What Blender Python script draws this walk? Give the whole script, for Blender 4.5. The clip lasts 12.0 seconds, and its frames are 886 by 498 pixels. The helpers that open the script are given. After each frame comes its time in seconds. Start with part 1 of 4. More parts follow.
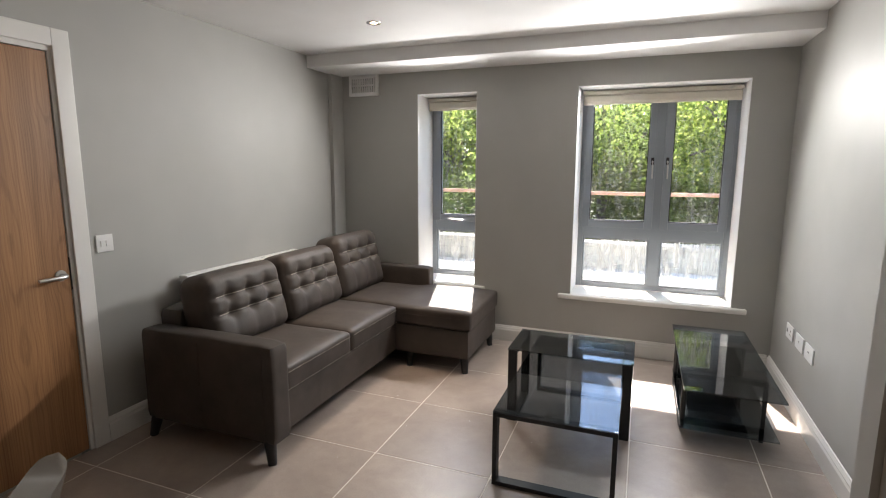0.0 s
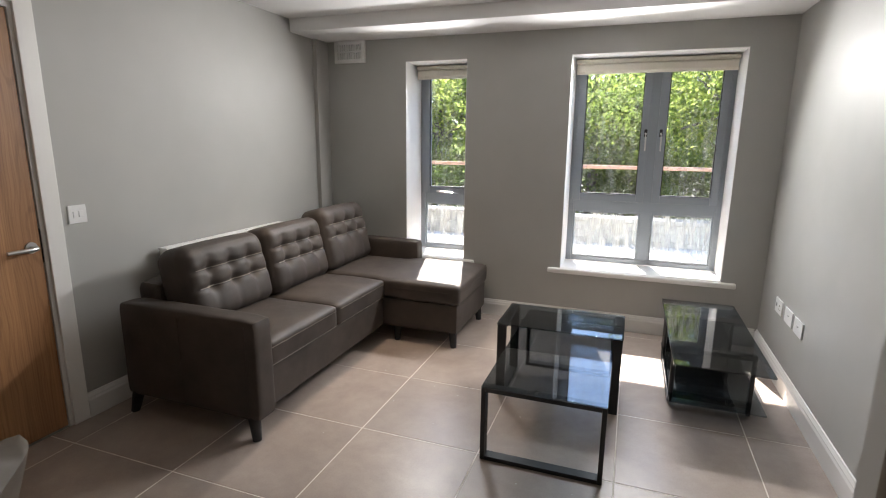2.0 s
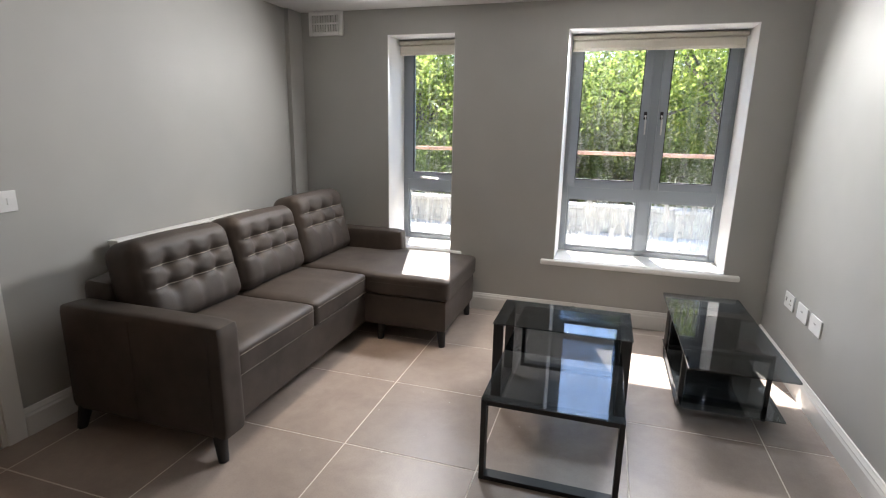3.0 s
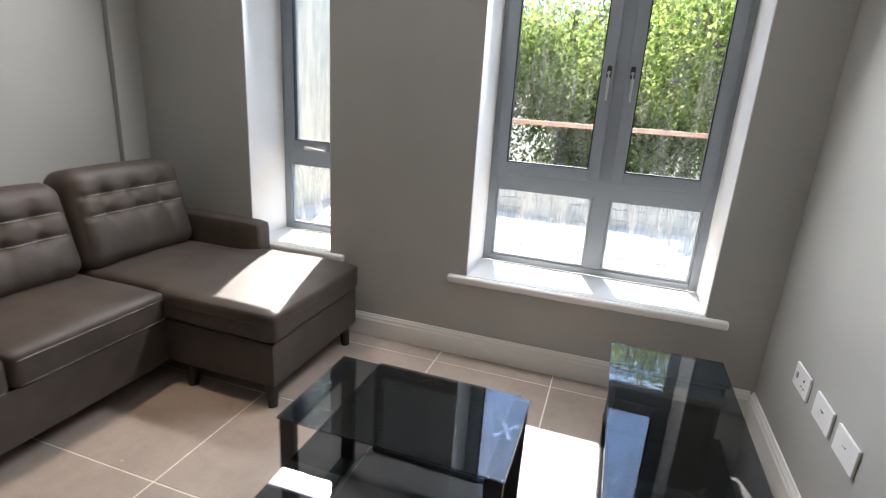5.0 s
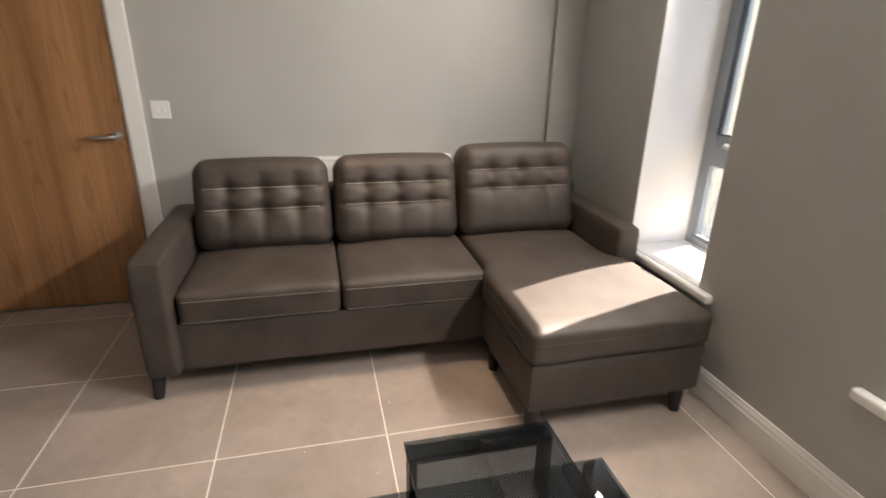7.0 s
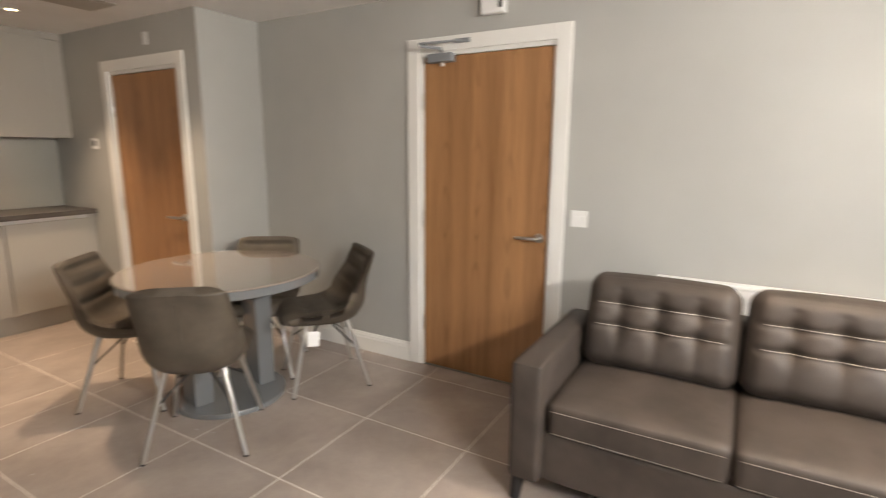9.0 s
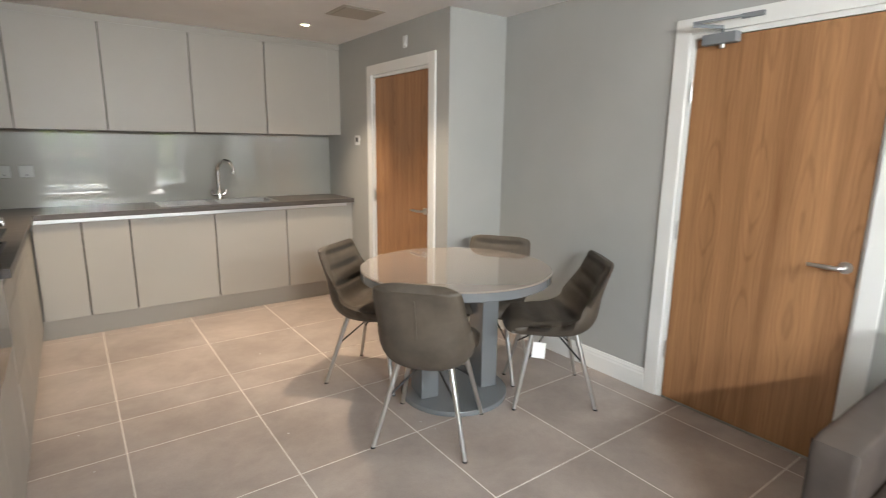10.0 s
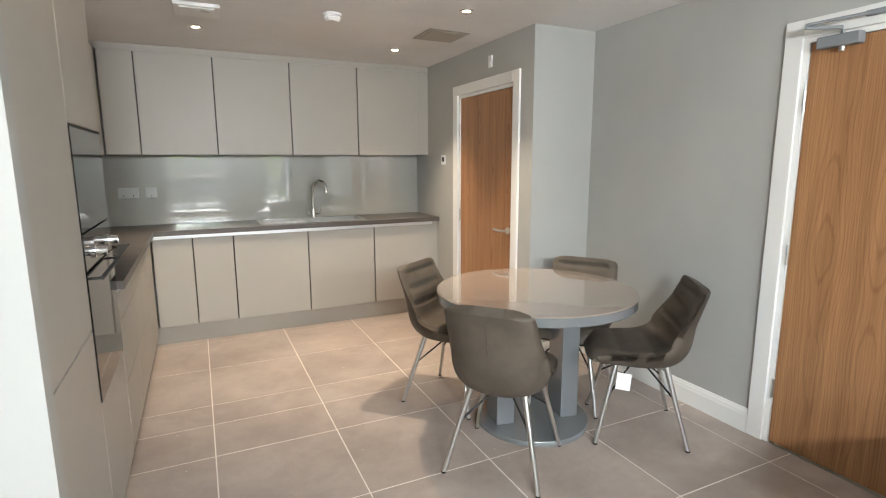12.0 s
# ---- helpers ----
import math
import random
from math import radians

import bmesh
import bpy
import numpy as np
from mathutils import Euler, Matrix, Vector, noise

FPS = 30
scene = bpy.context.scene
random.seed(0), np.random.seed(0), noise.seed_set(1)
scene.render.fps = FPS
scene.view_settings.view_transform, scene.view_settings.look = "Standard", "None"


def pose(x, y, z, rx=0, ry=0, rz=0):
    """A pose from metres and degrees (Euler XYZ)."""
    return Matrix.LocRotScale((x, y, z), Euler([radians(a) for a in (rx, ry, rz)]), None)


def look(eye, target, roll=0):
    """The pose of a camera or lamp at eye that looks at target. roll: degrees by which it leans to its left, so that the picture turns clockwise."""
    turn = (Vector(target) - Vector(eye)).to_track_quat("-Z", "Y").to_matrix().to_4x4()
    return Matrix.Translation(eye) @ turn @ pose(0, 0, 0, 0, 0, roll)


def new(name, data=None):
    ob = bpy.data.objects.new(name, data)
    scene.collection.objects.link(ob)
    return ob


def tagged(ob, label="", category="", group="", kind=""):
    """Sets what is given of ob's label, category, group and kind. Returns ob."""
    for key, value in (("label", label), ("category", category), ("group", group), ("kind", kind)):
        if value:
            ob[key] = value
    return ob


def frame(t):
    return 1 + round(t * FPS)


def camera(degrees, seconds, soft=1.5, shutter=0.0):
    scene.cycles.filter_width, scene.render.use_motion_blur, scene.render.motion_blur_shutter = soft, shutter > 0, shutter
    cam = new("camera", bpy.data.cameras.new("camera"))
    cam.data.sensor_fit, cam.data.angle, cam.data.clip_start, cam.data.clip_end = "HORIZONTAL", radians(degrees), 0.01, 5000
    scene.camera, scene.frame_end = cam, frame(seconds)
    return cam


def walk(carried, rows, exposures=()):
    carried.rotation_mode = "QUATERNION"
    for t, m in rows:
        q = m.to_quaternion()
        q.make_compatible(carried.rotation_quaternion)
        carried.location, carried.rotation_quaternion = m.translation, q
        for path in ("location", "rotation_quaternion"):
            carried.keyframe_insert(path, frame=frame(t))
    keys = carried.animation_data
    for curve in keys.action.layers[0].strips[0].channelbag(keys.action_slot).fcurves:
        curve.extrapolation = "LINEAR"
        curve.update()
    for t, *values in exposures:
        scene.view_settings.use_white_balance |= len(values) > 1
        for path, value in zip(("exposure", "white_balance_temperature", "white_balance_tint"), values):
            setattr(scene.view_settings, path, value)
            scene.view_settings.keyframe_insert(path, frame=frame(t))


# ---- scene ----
cam = camera(81.3, 12.0, soft=1.1, shutter=0.4)
PATH = [
    (0, (1.187, -1.542, 1.437), (0.478, 0.301, 1.121), 0.2),
    (0.5, (1.19, -1.537, 1.418), (0.48, 0.3, 1.067), 0.4),
    (1, (1.188, -1.529, 1.411), (0.481, 0.304, 1.034), 0.5),
    (1.5, (1.189, -1.518, 1.406), (0.495, 0.316, 1.013), 0.6),
    (2, (1.166, -1.474, 1.417), (0.503, 0.367, 1.003), 0.6),
    (2.5, (1.066, -1.372, 1.408), (0.438, 0.478, 0.978), 0.8),
    (3, (1.001, -1.222, 1.381), (0.429, 0.638, 0.919), 1.1),
    (3.5, (1.039, -0.956, 1.381), (0.452, 0.895, 0.902), 1.1),
    (3.7, (1.069, -0.807, 1.375), (0.468, 1.046, 0.92), 1.1),
    (5.3, (1.423, 0.325, 1.329), (0.806, 2.112, 0.676), 4.8),
    (5.5, (1.474, 0.467, 1.318), (0.688, 2.153, 0.583), 6.2),
    (6, (1.526, 0.726, 1.325), (0.236, 2.013, 0.501), 7.0),
    (6.5, (1.589, 0.914, 1.339), (-0.073, 1.665, 0.518), 3.7),
    (6.7, (1.583, 0.95, 1.34), (-0.143, 1.582, 0.552), 2.6),
    (8.3, (1.423, 1.269, 1.424), (-0.49, 0.838, 1.026), -0.4),
    (8.5, (1.451, 1.215, 1.44), (-0.436, 0.685, 1.042), -0.4),
    (9, (1.382, 1.023, 1.401), (-0.315, 0.034, 1.026), 0.3),
    (9.5, (1.333, 0.836, 1.399), (-0.087, -0.518, 1.014), 0.5),
    (10, (1.279, 0.781, 1.415), (0.133, -0.809, 1.017), 0.7),
    (10.5, (1.234, 0.801, 1.419), (0.27, -0.906, 1.023), 0.7),
    (11, (1.22, 0.823, 1.413), (0.367, -0.946, 1.038), 0.6),
    (11.5, (1.2, 0.83, 1.427), (0.39, -0.966, 1.08), 0.3),
    (12, (1.183, 0.785, 1.425), (0.341, -0.998, 1.091), -0.2),
]
walk(cam, [(t, look(eye, target, roll)) for t, eye, target, roll in PATH], [(0, 2.7, 6750, 13), (3.5, 2.75, 6500, 13), (5.5, 2.5, 6400, 12), (6.0, 2.25, 7000, 15), (6.5, 2.55, 7250, 16), (8.5, 3.3, 7350, 16), (9.0, 3.53, 7250, 14), (9.5, 3.72, 6350, 9), (10.5, 3.87, 6300, 8), (12.0, 3.97, 6200, 7)])

# ---- light ----
world = bpy.data.worlds.new("sky")
scene.world = world
world.use_nodes = True
wn = world.node_tree
sky = wn.nodes.new("ShaderNodeTexSky")
sky.sky_type = "NISHITA"
sky.sun_disc = False
sky.dust_density, sky.ozone_density = 0.3, 3.5
SUN_TO = Vector((-0.295, 1.0, 1.27)).normalized()
sky.sun_elevation = math.asin(SUN_TO.z)
sky.sun_rotation = math.atan2(SUN_TO.x, SUN_TO.y)
wn.nodes["Background"].inputs["Strength"].default_value = 0.15
wn.links.new(sky.outputs[0], wn.nodes["Background"].inputs["Color"])
sun = new("sun", bpy.data.lights.new("sun", "SUN"))
sun.data.energy, sun.data.angle, sun.data.color = 4.0, radians(0.5), (1.0, 0.95, 0.88)
sun.rotation_euler = SUN_TO.to_track_quat("Z", "Y").to_euler()


def window_light(eye, target, width, height, watts, tint, fan):
    ob = new("window_light", bpy.data.lights.new("window_light", "AREA"))
    ob.data.shape, ob.data.size, ob.data.size_y = "RECTANGLE", width, height
    ob.data.energy, ob.data.color, ob.data.spread = watts, tint, radians(fan)
    ob.matrix_world = look(eye, target)


SKYLIGHT = (0.95, 0.965, 0.965)
window_light((1.15, 2.535, 1.92), (0.75, 0.0, 0.7), 0.85, 0.12, 6.2, SKYLIGHT, 150)
window_light((-0.33, 2.535, 1.92), (-0.3, 0.0, 0.75), 0.46, 0.12, 2.7, SKYLIGHT, 155)


# ---- materials ----
def base(name, rgb, rough=0.5, metal=0.0, spec=0.5):
    m = bpy.data.materials.new(name)
    m.use_nodes = True
    b = m.node_tree.nodes["Principled BSDF"]
    b.inputs["Base Color"].default_value = (*rgb, 1)
    b.inputs["Roughness"].default_value = rough
    b.inputs["Metallic"].default_value = metal
    b.inputs["Specular IOR Level"].default_value = spec
    return m, m.node_tree, b


def coords(nt, scale=(1, 1, 1), world_space=False):
    mp = nt.nodes.new("ShaderNodeMapping")
    mp.inputs["Scale"].default_value = scale
    if world_space:
        nt.links.new(nt.nodes.new("ShaderNodeNewGeometry").outputs["Position"], mp.inputs["Vector"])
    else:
        nt.links.new(nt.nodes.new("ShaderNodeTexCoord").outputs["Object"], mp.inputs["Vector"])
    return mp.outputs[0]


def noise_node(nt, vec, scale, detail=4, rough=0.55, distort=0.0):
    n = nt.nodes.new("ShaderNodeTexNoise")
    n.inputs["Scale"].default_value = scale
    n.inputs["Detail"].default_value = detail
    n.inputs["Roughness"].default_value = rough
    n.inputs["Distortion"].default_value = distort
    nt.links.new(vec, n.inputs["Vector"])
    return n.outputs["Fac"]


def ramp(nt, fac, stops):
    r = nt.nodes.new("ShaderNodeValToRGB")
    el = r.color_ramp.elements
    while len(el) < len(stops):
        el.new(0.5)
    for e, (p, c) in zip(el, stops):
        e.position, e.color = p, (*c, 1)
    nt.links.new(fac, r.inputs["Fac"])
    return r.outputs["Color"]


def mix(nt, a, b, fac, mode="MIX"):
    n = nt.nodes.new("ShaderNodeMix")
    n.data_type, n.blend_type = "RGBA", mode
    for sock, v in ((n.inputs[0], fac), (n.inputs[6], a), (n.inputs[7], b)):
        if isinstance(v, bpy.types.NodeSocket):
            nt.links.new(v, sock)
        else:
            sock.default_value = v if isinstance(v, (int, float)) else (*v, 1)
    return n.outputs[2]


def bump(nt, b, height, strength, dist=0.01):
    n = nt.nodes.new("ShaderNodeBump")
    n.inputs["Strength"].default_value, n.inputs["Distance"].default_value = strength, dist
    nt.links.new(height, n.inputs["Height"])
    nt.links.new(n.outputs[0], b.inputs["Normal"])


def spread(nt, b, fac, lo, hi):
    n = nt.nodes.new("ShaderNodeMapRange")
    n.inputs["To Min"].default_value, n.inputs["To Max"].default_value = lo, hi
    nt.links.new(fac, n.inputs["Value"])
    nt.links.new(n.outputs[0], b.inputs["Roughness"])


def painted(name, rgb, rough=0.6, vary=0.06, grain=260, strength=0.08):
    m, nt, b = base(name, rgb, rough)
    p = coords(nt, world_space=True)
    big = noise_node(nt, p, 1.3, 3)
    dark = tuple(c * (1 - vary) for c in rgb)
    light = tuple(min(1, c * (1 + vary)) for c in rgb)
    nt.links.new(ramp(nt, big, [(0.3, dark), (0.7, light)]), b.inputs["Base Color"])
    bump(nt, b, noise_node(nt, p, grain, 3), strength, 0.002)
    spread(nt, b, noise_node(nt, p, 6, 3), rough - 0.07, rough + 0.07)
    return m


WALL = painted("wall_paint", (0.412, 0.409, 0.387), 0.55)
CEIL = painted("ceiling_paint", (0.78, 0.775, 0.77), 0.8)
TRIM = painted("white_trim_paint", (0.78, 0.77, 0.74), 0.35, 0.03, 120, 0.04)
WHITE = painted("white_plastic", (0.8, 0.8, 0.79), 0.3, 0.02, 300, 0.02)
CAB = painted("cashmere_door_laminate", (0.395, 0.368, 0.323), 0.42, 0.03, 500, 0.03)
# darker copy of the door laminate, with the plinth's shade in its colour
CABDARK = painted("shaded_cab_laminate", (0.36, 0.33, 0.285), 0.5, 0.05, 300, 0.03)
# near-black that paints in the shade behind door gaps and vent slats
SHADOWGAP = painted("painted_gap_shade", (0.05, 0.047, 0.043), 0.7)
FRAME = painted("grey_window_frame", (0.26, 0.29, 0.32), 0.38, 0.05, 300, 0.03)
RUBBER = painted("black_gasket", (0.02, 0.02, 0.021), 0.5)
BLACK = painted("black_powder_coat", (0.010, 0.010, 0.011), 0.5, 0.2, 700, 0.1)
BLIND = painted("cream_blind_fabric", (0.62, 0.58, 0.5), 0.85, 0.04, 900, 0.2)
THREAD = painted("pale_stitch_thread", (0.37, 0.335, 0.29), 0.8)
PAPER = painted("white_paper_tag", (0.85, 0.85, 0.83), 0.7, 0.02)
CLOSER = painted("grey_closer_enamel", (0.21, 0.22, 0.23), 0.45)
CHIP = painted("plaster_crumb", (0.75, 0.73, 0.7), 0.9)


def metal(name, rgb, rough):
    m, nt, b = base(name, rgb, rough, 1.0)
    spread(nt, b, noise_node(nt, coords(nt), 40, 3), max(0.02, rough - 0.06), rough + 0.08)
    return m


CHROME = metal("chrome", (0.78, 0.78, 0.78), 0.1)
STEEL = metal("brushed_steel", (0.62, 0.61, 0.59), 0.3)
SINK = metal("satin_sink_steel", (0.40, 0.39, 0.375), 0.36)
GREYPLASTIC = painted("grey_plastic", (0.42, 0.42, 0.41), 0.35)
ALU = metal("aluminium_profile", (0.66, 0.66, 0.65), 0.38)


def leather(name, rgb, rough):
    m, nt, b = base(name, rgb, rough)
    p = coords(nt)
    worn = noise_node(nt, p, 5, 5, 0.6)
    nt.links.new(ramp(nt, worn, [(0.3, tuple(c * 0.70 for c in rgb)), (0.7, tuple(c * 1.36 for c in rgb))]), b.inputs["Base Color"])
    v = nt.nodes.new("ShaderNodeTexVoronoi")
    v.inputs["Scale"].default_value = 420
    nt.links.new(p, v.inputs["Vector"])
    bump(nt, b, v.outputs["Distance"], 0.12, 0.002)
    spread(nt, b, noise_node(nt, p, 9, 4), rough - 0.08, rough + 0.12)
    return m


SOFA = leather("grey_brown_leatherette", (0.048, 0.0375, 0.031), 0.56)
CHAIR = leather("taupe_faux_leather", (0.078, 0.062, 0.046), 0.6)


def math_node(nt, op, a, b=0.0):
    n = nt.nodes.new("ShaderNodeMath")
    n.operation = op
    for sock, v in ((n.inputs[0], a), (n.inputs[1], b)):
        if isinstance(v, bpy.types.NodeSocket):
            nt.links.new(v, sock)
        else:
            sock.default_value = v
    return n.outputs[0]


def oak(name, deep, pale):
    """Crown-cut veneer on a face across x: leaves 0.2 m wide with cathedral figure running up z."""
    m, nt, b = base(name, pale, 0.42)
    sep = nt.nodes.new("ShaderNodeSeparateXYZ")
    nt.links.new(coords(nt, (1, 1, 1), True), sep.inputs[0])
    wobble = noise_node(nt, coords(nt, (1.0, 2.2, 1.1), True), 1.0, 2, 0.5)
    y = math_node(nt, "ADD", math_node(nt, "MULTIPLY", sep.outputs["Y"], 4.75), math_node(nt, "MULTIPLY", wobble, 0.34))
    leaf = math_node(nt, "FLOOR", y)
    d = math_node(nt, "SUBTRACT", math_node(nt, "SUBTRACT", y, leaf), 0.5)
    along = nt.nodes.new("ShaderNodeCombineXYZ")
    nt.links.new(math_node(nt, "MULTIPLY", leaf, 3.7), along.inputs[0])
    nt.links.new(math_node(nt, "MULTIPLY", sep.outputs["Z"], 1.5), along.inputs[2])
    slow = noise_node(nt, along.outputs[0], 1.0, 2, 0.4)
    rough_edge = noise_node(nt, coords(nt, (2, 34, 7), True), 1.0, 3, 0.6)
    f = math_node(nt, "ADD", math_node(nt, "MULTIPLY", slow, 46.0), math_node(nt, "MULTIPLY", math_node(nt, "MULTIPLY", d, d), 150.0))
    f = math_node(nt, "ADD", f, math_node(nt, "MULTIPLY", rough_edge, 4.2))
    rings = math_node(nt, "SINE", f)
    fine = noise_node(nt, coords(nt, (40, 170, 3.0), True), 1.0, 4, 0.6)
    mid = noise_node(nt, coords(nt, (3, 13, 0.35), True), 1.0, 4, 0.6, 0.4)
    c1 = ramp(nt, rings, [(0.0, pale), (0.45, pale), (0.95, deep)])
    c2 = ramp(nt, mid, [(0.22, deep), (0.68, pale)])
    c3 = mix(nt, c2, c1, 0.25)
    c4 = mix(nt, c3, ramp(nt, fine, [(0.32, (0.70, 0.66, 0.60)), (0.6, (1, 1, 1))]), 0.75, "MULTIPLY")
    nt.links.new(c4, b.inputs["Base Color"])
    bump(nt, b, fine, 0.05, 0.001)
    spread(nt, b, mid, 0.34, 0.5)
    return m


OAK = oak("oak_veneer", (0.20, 0.088, 0.036), (0.47, 0.245, 0.112))


def see_through(name, tint, ior=1.5, dirt=0.0):
    m = bpy.data.materials.new(name)
    m.use_nodes = True
    nt = m.node_tree
    nt.nodes.remove(nt.nodes["Principled BSDF"])
    clear = nt.nodes.new("ShaderNodeBsdfTransparent")
    clear.inputs[0].default_value = (*tint, 1)
    gloss = nt.nodes.new("ShaderNodeBsdfGlossy")
    gloss.inputs["Roughness"].default_value = 0.01
    face = nt.nodes.new("ShaderNodeLayerWeight")
    face.inputs[0].default_value = 0.5
    power = nt.nodes.new("ShaderNodeMath")
    power.operation, power.inputs[1].default_value = "POWER", 5.0
    nt.links.new(face.outputs["Facing"], power.inputs[0])
    fr = nt.nodes.new("ShaderNodeMapRange")
    fr.inputs["To Min"].default_value, fr.inputs["To Max"].default_value = ((ior - 1) / (ior + 1)) ** 2, 1.0
    nt.links.new(power.outputs[0], fr.inputs["Value"])
    mx = nt.nodes.new("ShaderNodeMixShader")
    nt.links.new(fr.outputs[0], mx.inputs[0])
    nt.links.new(clear.outputs[0], mx.inputs[1])
    nt.links.new(gloss.outputs[0], mx.inputs[2])
    last = mx
    if dirt:
        soil = nt.nodes.new("ShaderNodeBsdfDiffuse")
        soil.inputs[0].default_value = (0.7, 0.7, 0.68, 1)
        d = ramp(nt, noise_node(nt, coords(nt, (22, 22, 3.0), True), 1.0, 6, 0.7), [(0.42, (0, 0, 0)), (0.8, (dirt, dirt, dirt))])
        last = nt.nodes.new("ShaderNodeMixShader")
        nt.links.new(d, last.inputs[0])
        nt.links.new(mx.outputs[0], last.inputs[1])
        nt.links.new(soil.outputs[0], last.inputs[2])
    nt.links.new(last.outputs[0], nt.nodes["Material Output"].inputs[0])
    return m


LOWPANE = see_through("streaked_window_glass", (0.97, 0.98, 0.97), 1.3, 0.95)
PANE = see_through("window_glass", (0.97, 0.98, 0.97), 1.3, 0.42)
SMOKED = see_through("smoked_glass", (0.44, 0.48, 0.51), 1.75)
TAPE = see_through("clear_tape", (0.8, 0.82, 0.83), 1.9)
BLACKGLASS, _nt, _b = base("black_oven_glass", (0.006, 0.006, 0.007), 0.04)
HOB, _nt, _b = base("hob_glass", (0.01, 0.01, 0.011), 0.06)


def gloss_panel(name, rgb, rough, coat, ior=1.5):
    m, nt, b = base(name, rgb, rough)
    b.inputs["Coat Weight"].default_value, b.inputs["Coat Roughness"].default_value, b.inputs["Coat IOR"].default_value = coat, 0.02, ior
    p = coords(nt, world_space=True)
    nt.links.new(ramp(nt, noise_node(nt, p, 2, 3), [(0.3, tuple(c * 0.96 for c in rgb)), (0.7, tuple(c * 1.04 for c in rgb))]), b.inputs["Base Color"])
    return m


SPLASH = gloss_panel("back_painted_glass", (0.335, 0.325, 0.288), 0.3, 1.0, 2.2)
TABLETOP = gloss_panel("taupe_gloss_lacquer", (0.31, 0.258, 0.22), 0.14, 1.0, 1.6)
TABLEBASE = gloss_panel("grey_gloss_lacquer", (0.16, 0.168, 0.172), 0.2, 0.6)


def worktop_stuff():
    m, nt, b = base("dark_worktop_laminate", (0.11, 0.09, 0.078), 0.4)
    p = coords(nt, (3, 26, 20), True)
    nt.links.new(ramp(nt, noise_node(nt, p, 1, 6, 0.7), [(0.3, (0.048, 0.04, 0.035)), (0.7, (0.105, 0.09, 0.08))]), b.inputs["Base Color"])
    bump(nt, b, noise_node(nt, coords(nt, (1, 1, 1), True), 300, 2), 0.06, 0.001)
    return m


WORKTOP = worktop_stuff()


def tile_stuff():
    m, nt, b = base("porcelain_tile", (0.42, 0.36, 0.32), 0.42)
    info = nt.nodes.new("ShaderNodeObjectInfo")
    p = coords(nt, (1, 1, 1), True)
    cloud = noise_node(nt, p, 2.4, 6, 0.62, 0.3)
    c = ramp(nt, cloud, [(0.30, (0.30, 0.247, 0.213)), (0.5, (0.37, 0.31, 0.27)), (0.72, (0.445, 0.382, 0.337))])
    tone = ramp(nt, info.outputs["Random"], [(0, (0.93, 0.93, 0.93)), (1, (1.05, 1.04, 1.03))])
    c = mix(nt, c, tone, 1.0, "MULTIPLY")
    scuff = noise_node(nt, p, 17, 6, 0.7, 0.6)
    c = mix(nt, c, ramp(nt, scuff, [(0.34, (0.86, 0.86, 0.86)), (0.66, (1.07, 1.06, 1.05))]), 0.42, "MULTIPLY")
    speck = noise_node(nt, p, 160, 2, 0.5)
    c = mix(nt, c, ramp(nt, speck, [(0.3, (0.88, 0.87, 0.86)), (0.55, (1, 1, 1))]), 0.7, "MULTIPLY")
    nt.links.new(c, b.inputs["Base Color"])
    bump(nt, b, noise_node(nt, p, 90, 4), 0.05, 0.002)
    spread(nt, b, noise_node(nt, p, 4, 5, 0.65), 0.26, 0.44)
    return m


TILE = tile_stuff()
GROUT = painted("pale_grout", (0.78, 0.73, 0.67), 0.85, 0.12, 400, 0.2)


def ground_stuff(name, a, c, scale):
    m, nt, b = base(name, a, 0.9)
    p = coords(nt, (1, 1, 1), True)
    nt.links.new(ramp(nt, noise_node(nt, p, scale, 6, 0.65), [(0.3, a), (0.7, c)]), b.inputs["Base Color"])
    bump(nt, b, noise_node(nt, p, scale * 9, 4), 0.4, 0.02)
    return m


PAVING = ground_stuff("pale_concrete_paving", (0.40, 0.38, 0.35), (0.68, 0.64, 0.58), 3)
EARTH = ground_stuff("leafy_ground", (0.05, 0.05, 0.03), (0.13, 0.12, 0.07), 4)
STONE = ground_stuff("grey_block_stone", (0.36, 0.34, 0.31), (0.58, 0.55, 0.51), 5)
BARK = ground_stuff("bark", (0.06, 0.05, 0.04), (0.14, 0.12, 0.1), 8)
RUST = ground_stuff("rusty_rail_paint", (0.42, 0.22, 0.14), (0.55, 0.36, 0.27), 6)
RENDERWALL = ground_stuff("cream_outside_render", (0.55, 0.49, 0.38), (0.64, 0.58, 0.47), 6)


def leaf_stuff(name, dark, pale):
    m, nt, b = base(name, pale, 0.5)
    geo = nt.nodes.new("ShaderNodeNewGeometry")
    c = ramp(nt, geo.outputs["Random Per Island"], [(0, dark), (1, pale)])
    nt.links.new(c, b.inputs["Base Color"])
    tr = nt.nodes.new("ShaderNodeBsdfTranslucent")
    nt.links.new(c, tr.inputs[0])
    mx = nt.nodes.new("ShaderNodeMixShader")
    mx.inputs[0].default_value = 0.85
    nt.links.new(b.outputs[0], mx.inputs[1])
    nt.links.new(tr.outputs[0], mx.inputs[2])
    nt.links.new(mx.outputs[0], nt.nodes["Material Output"].inputs[0])
    return m


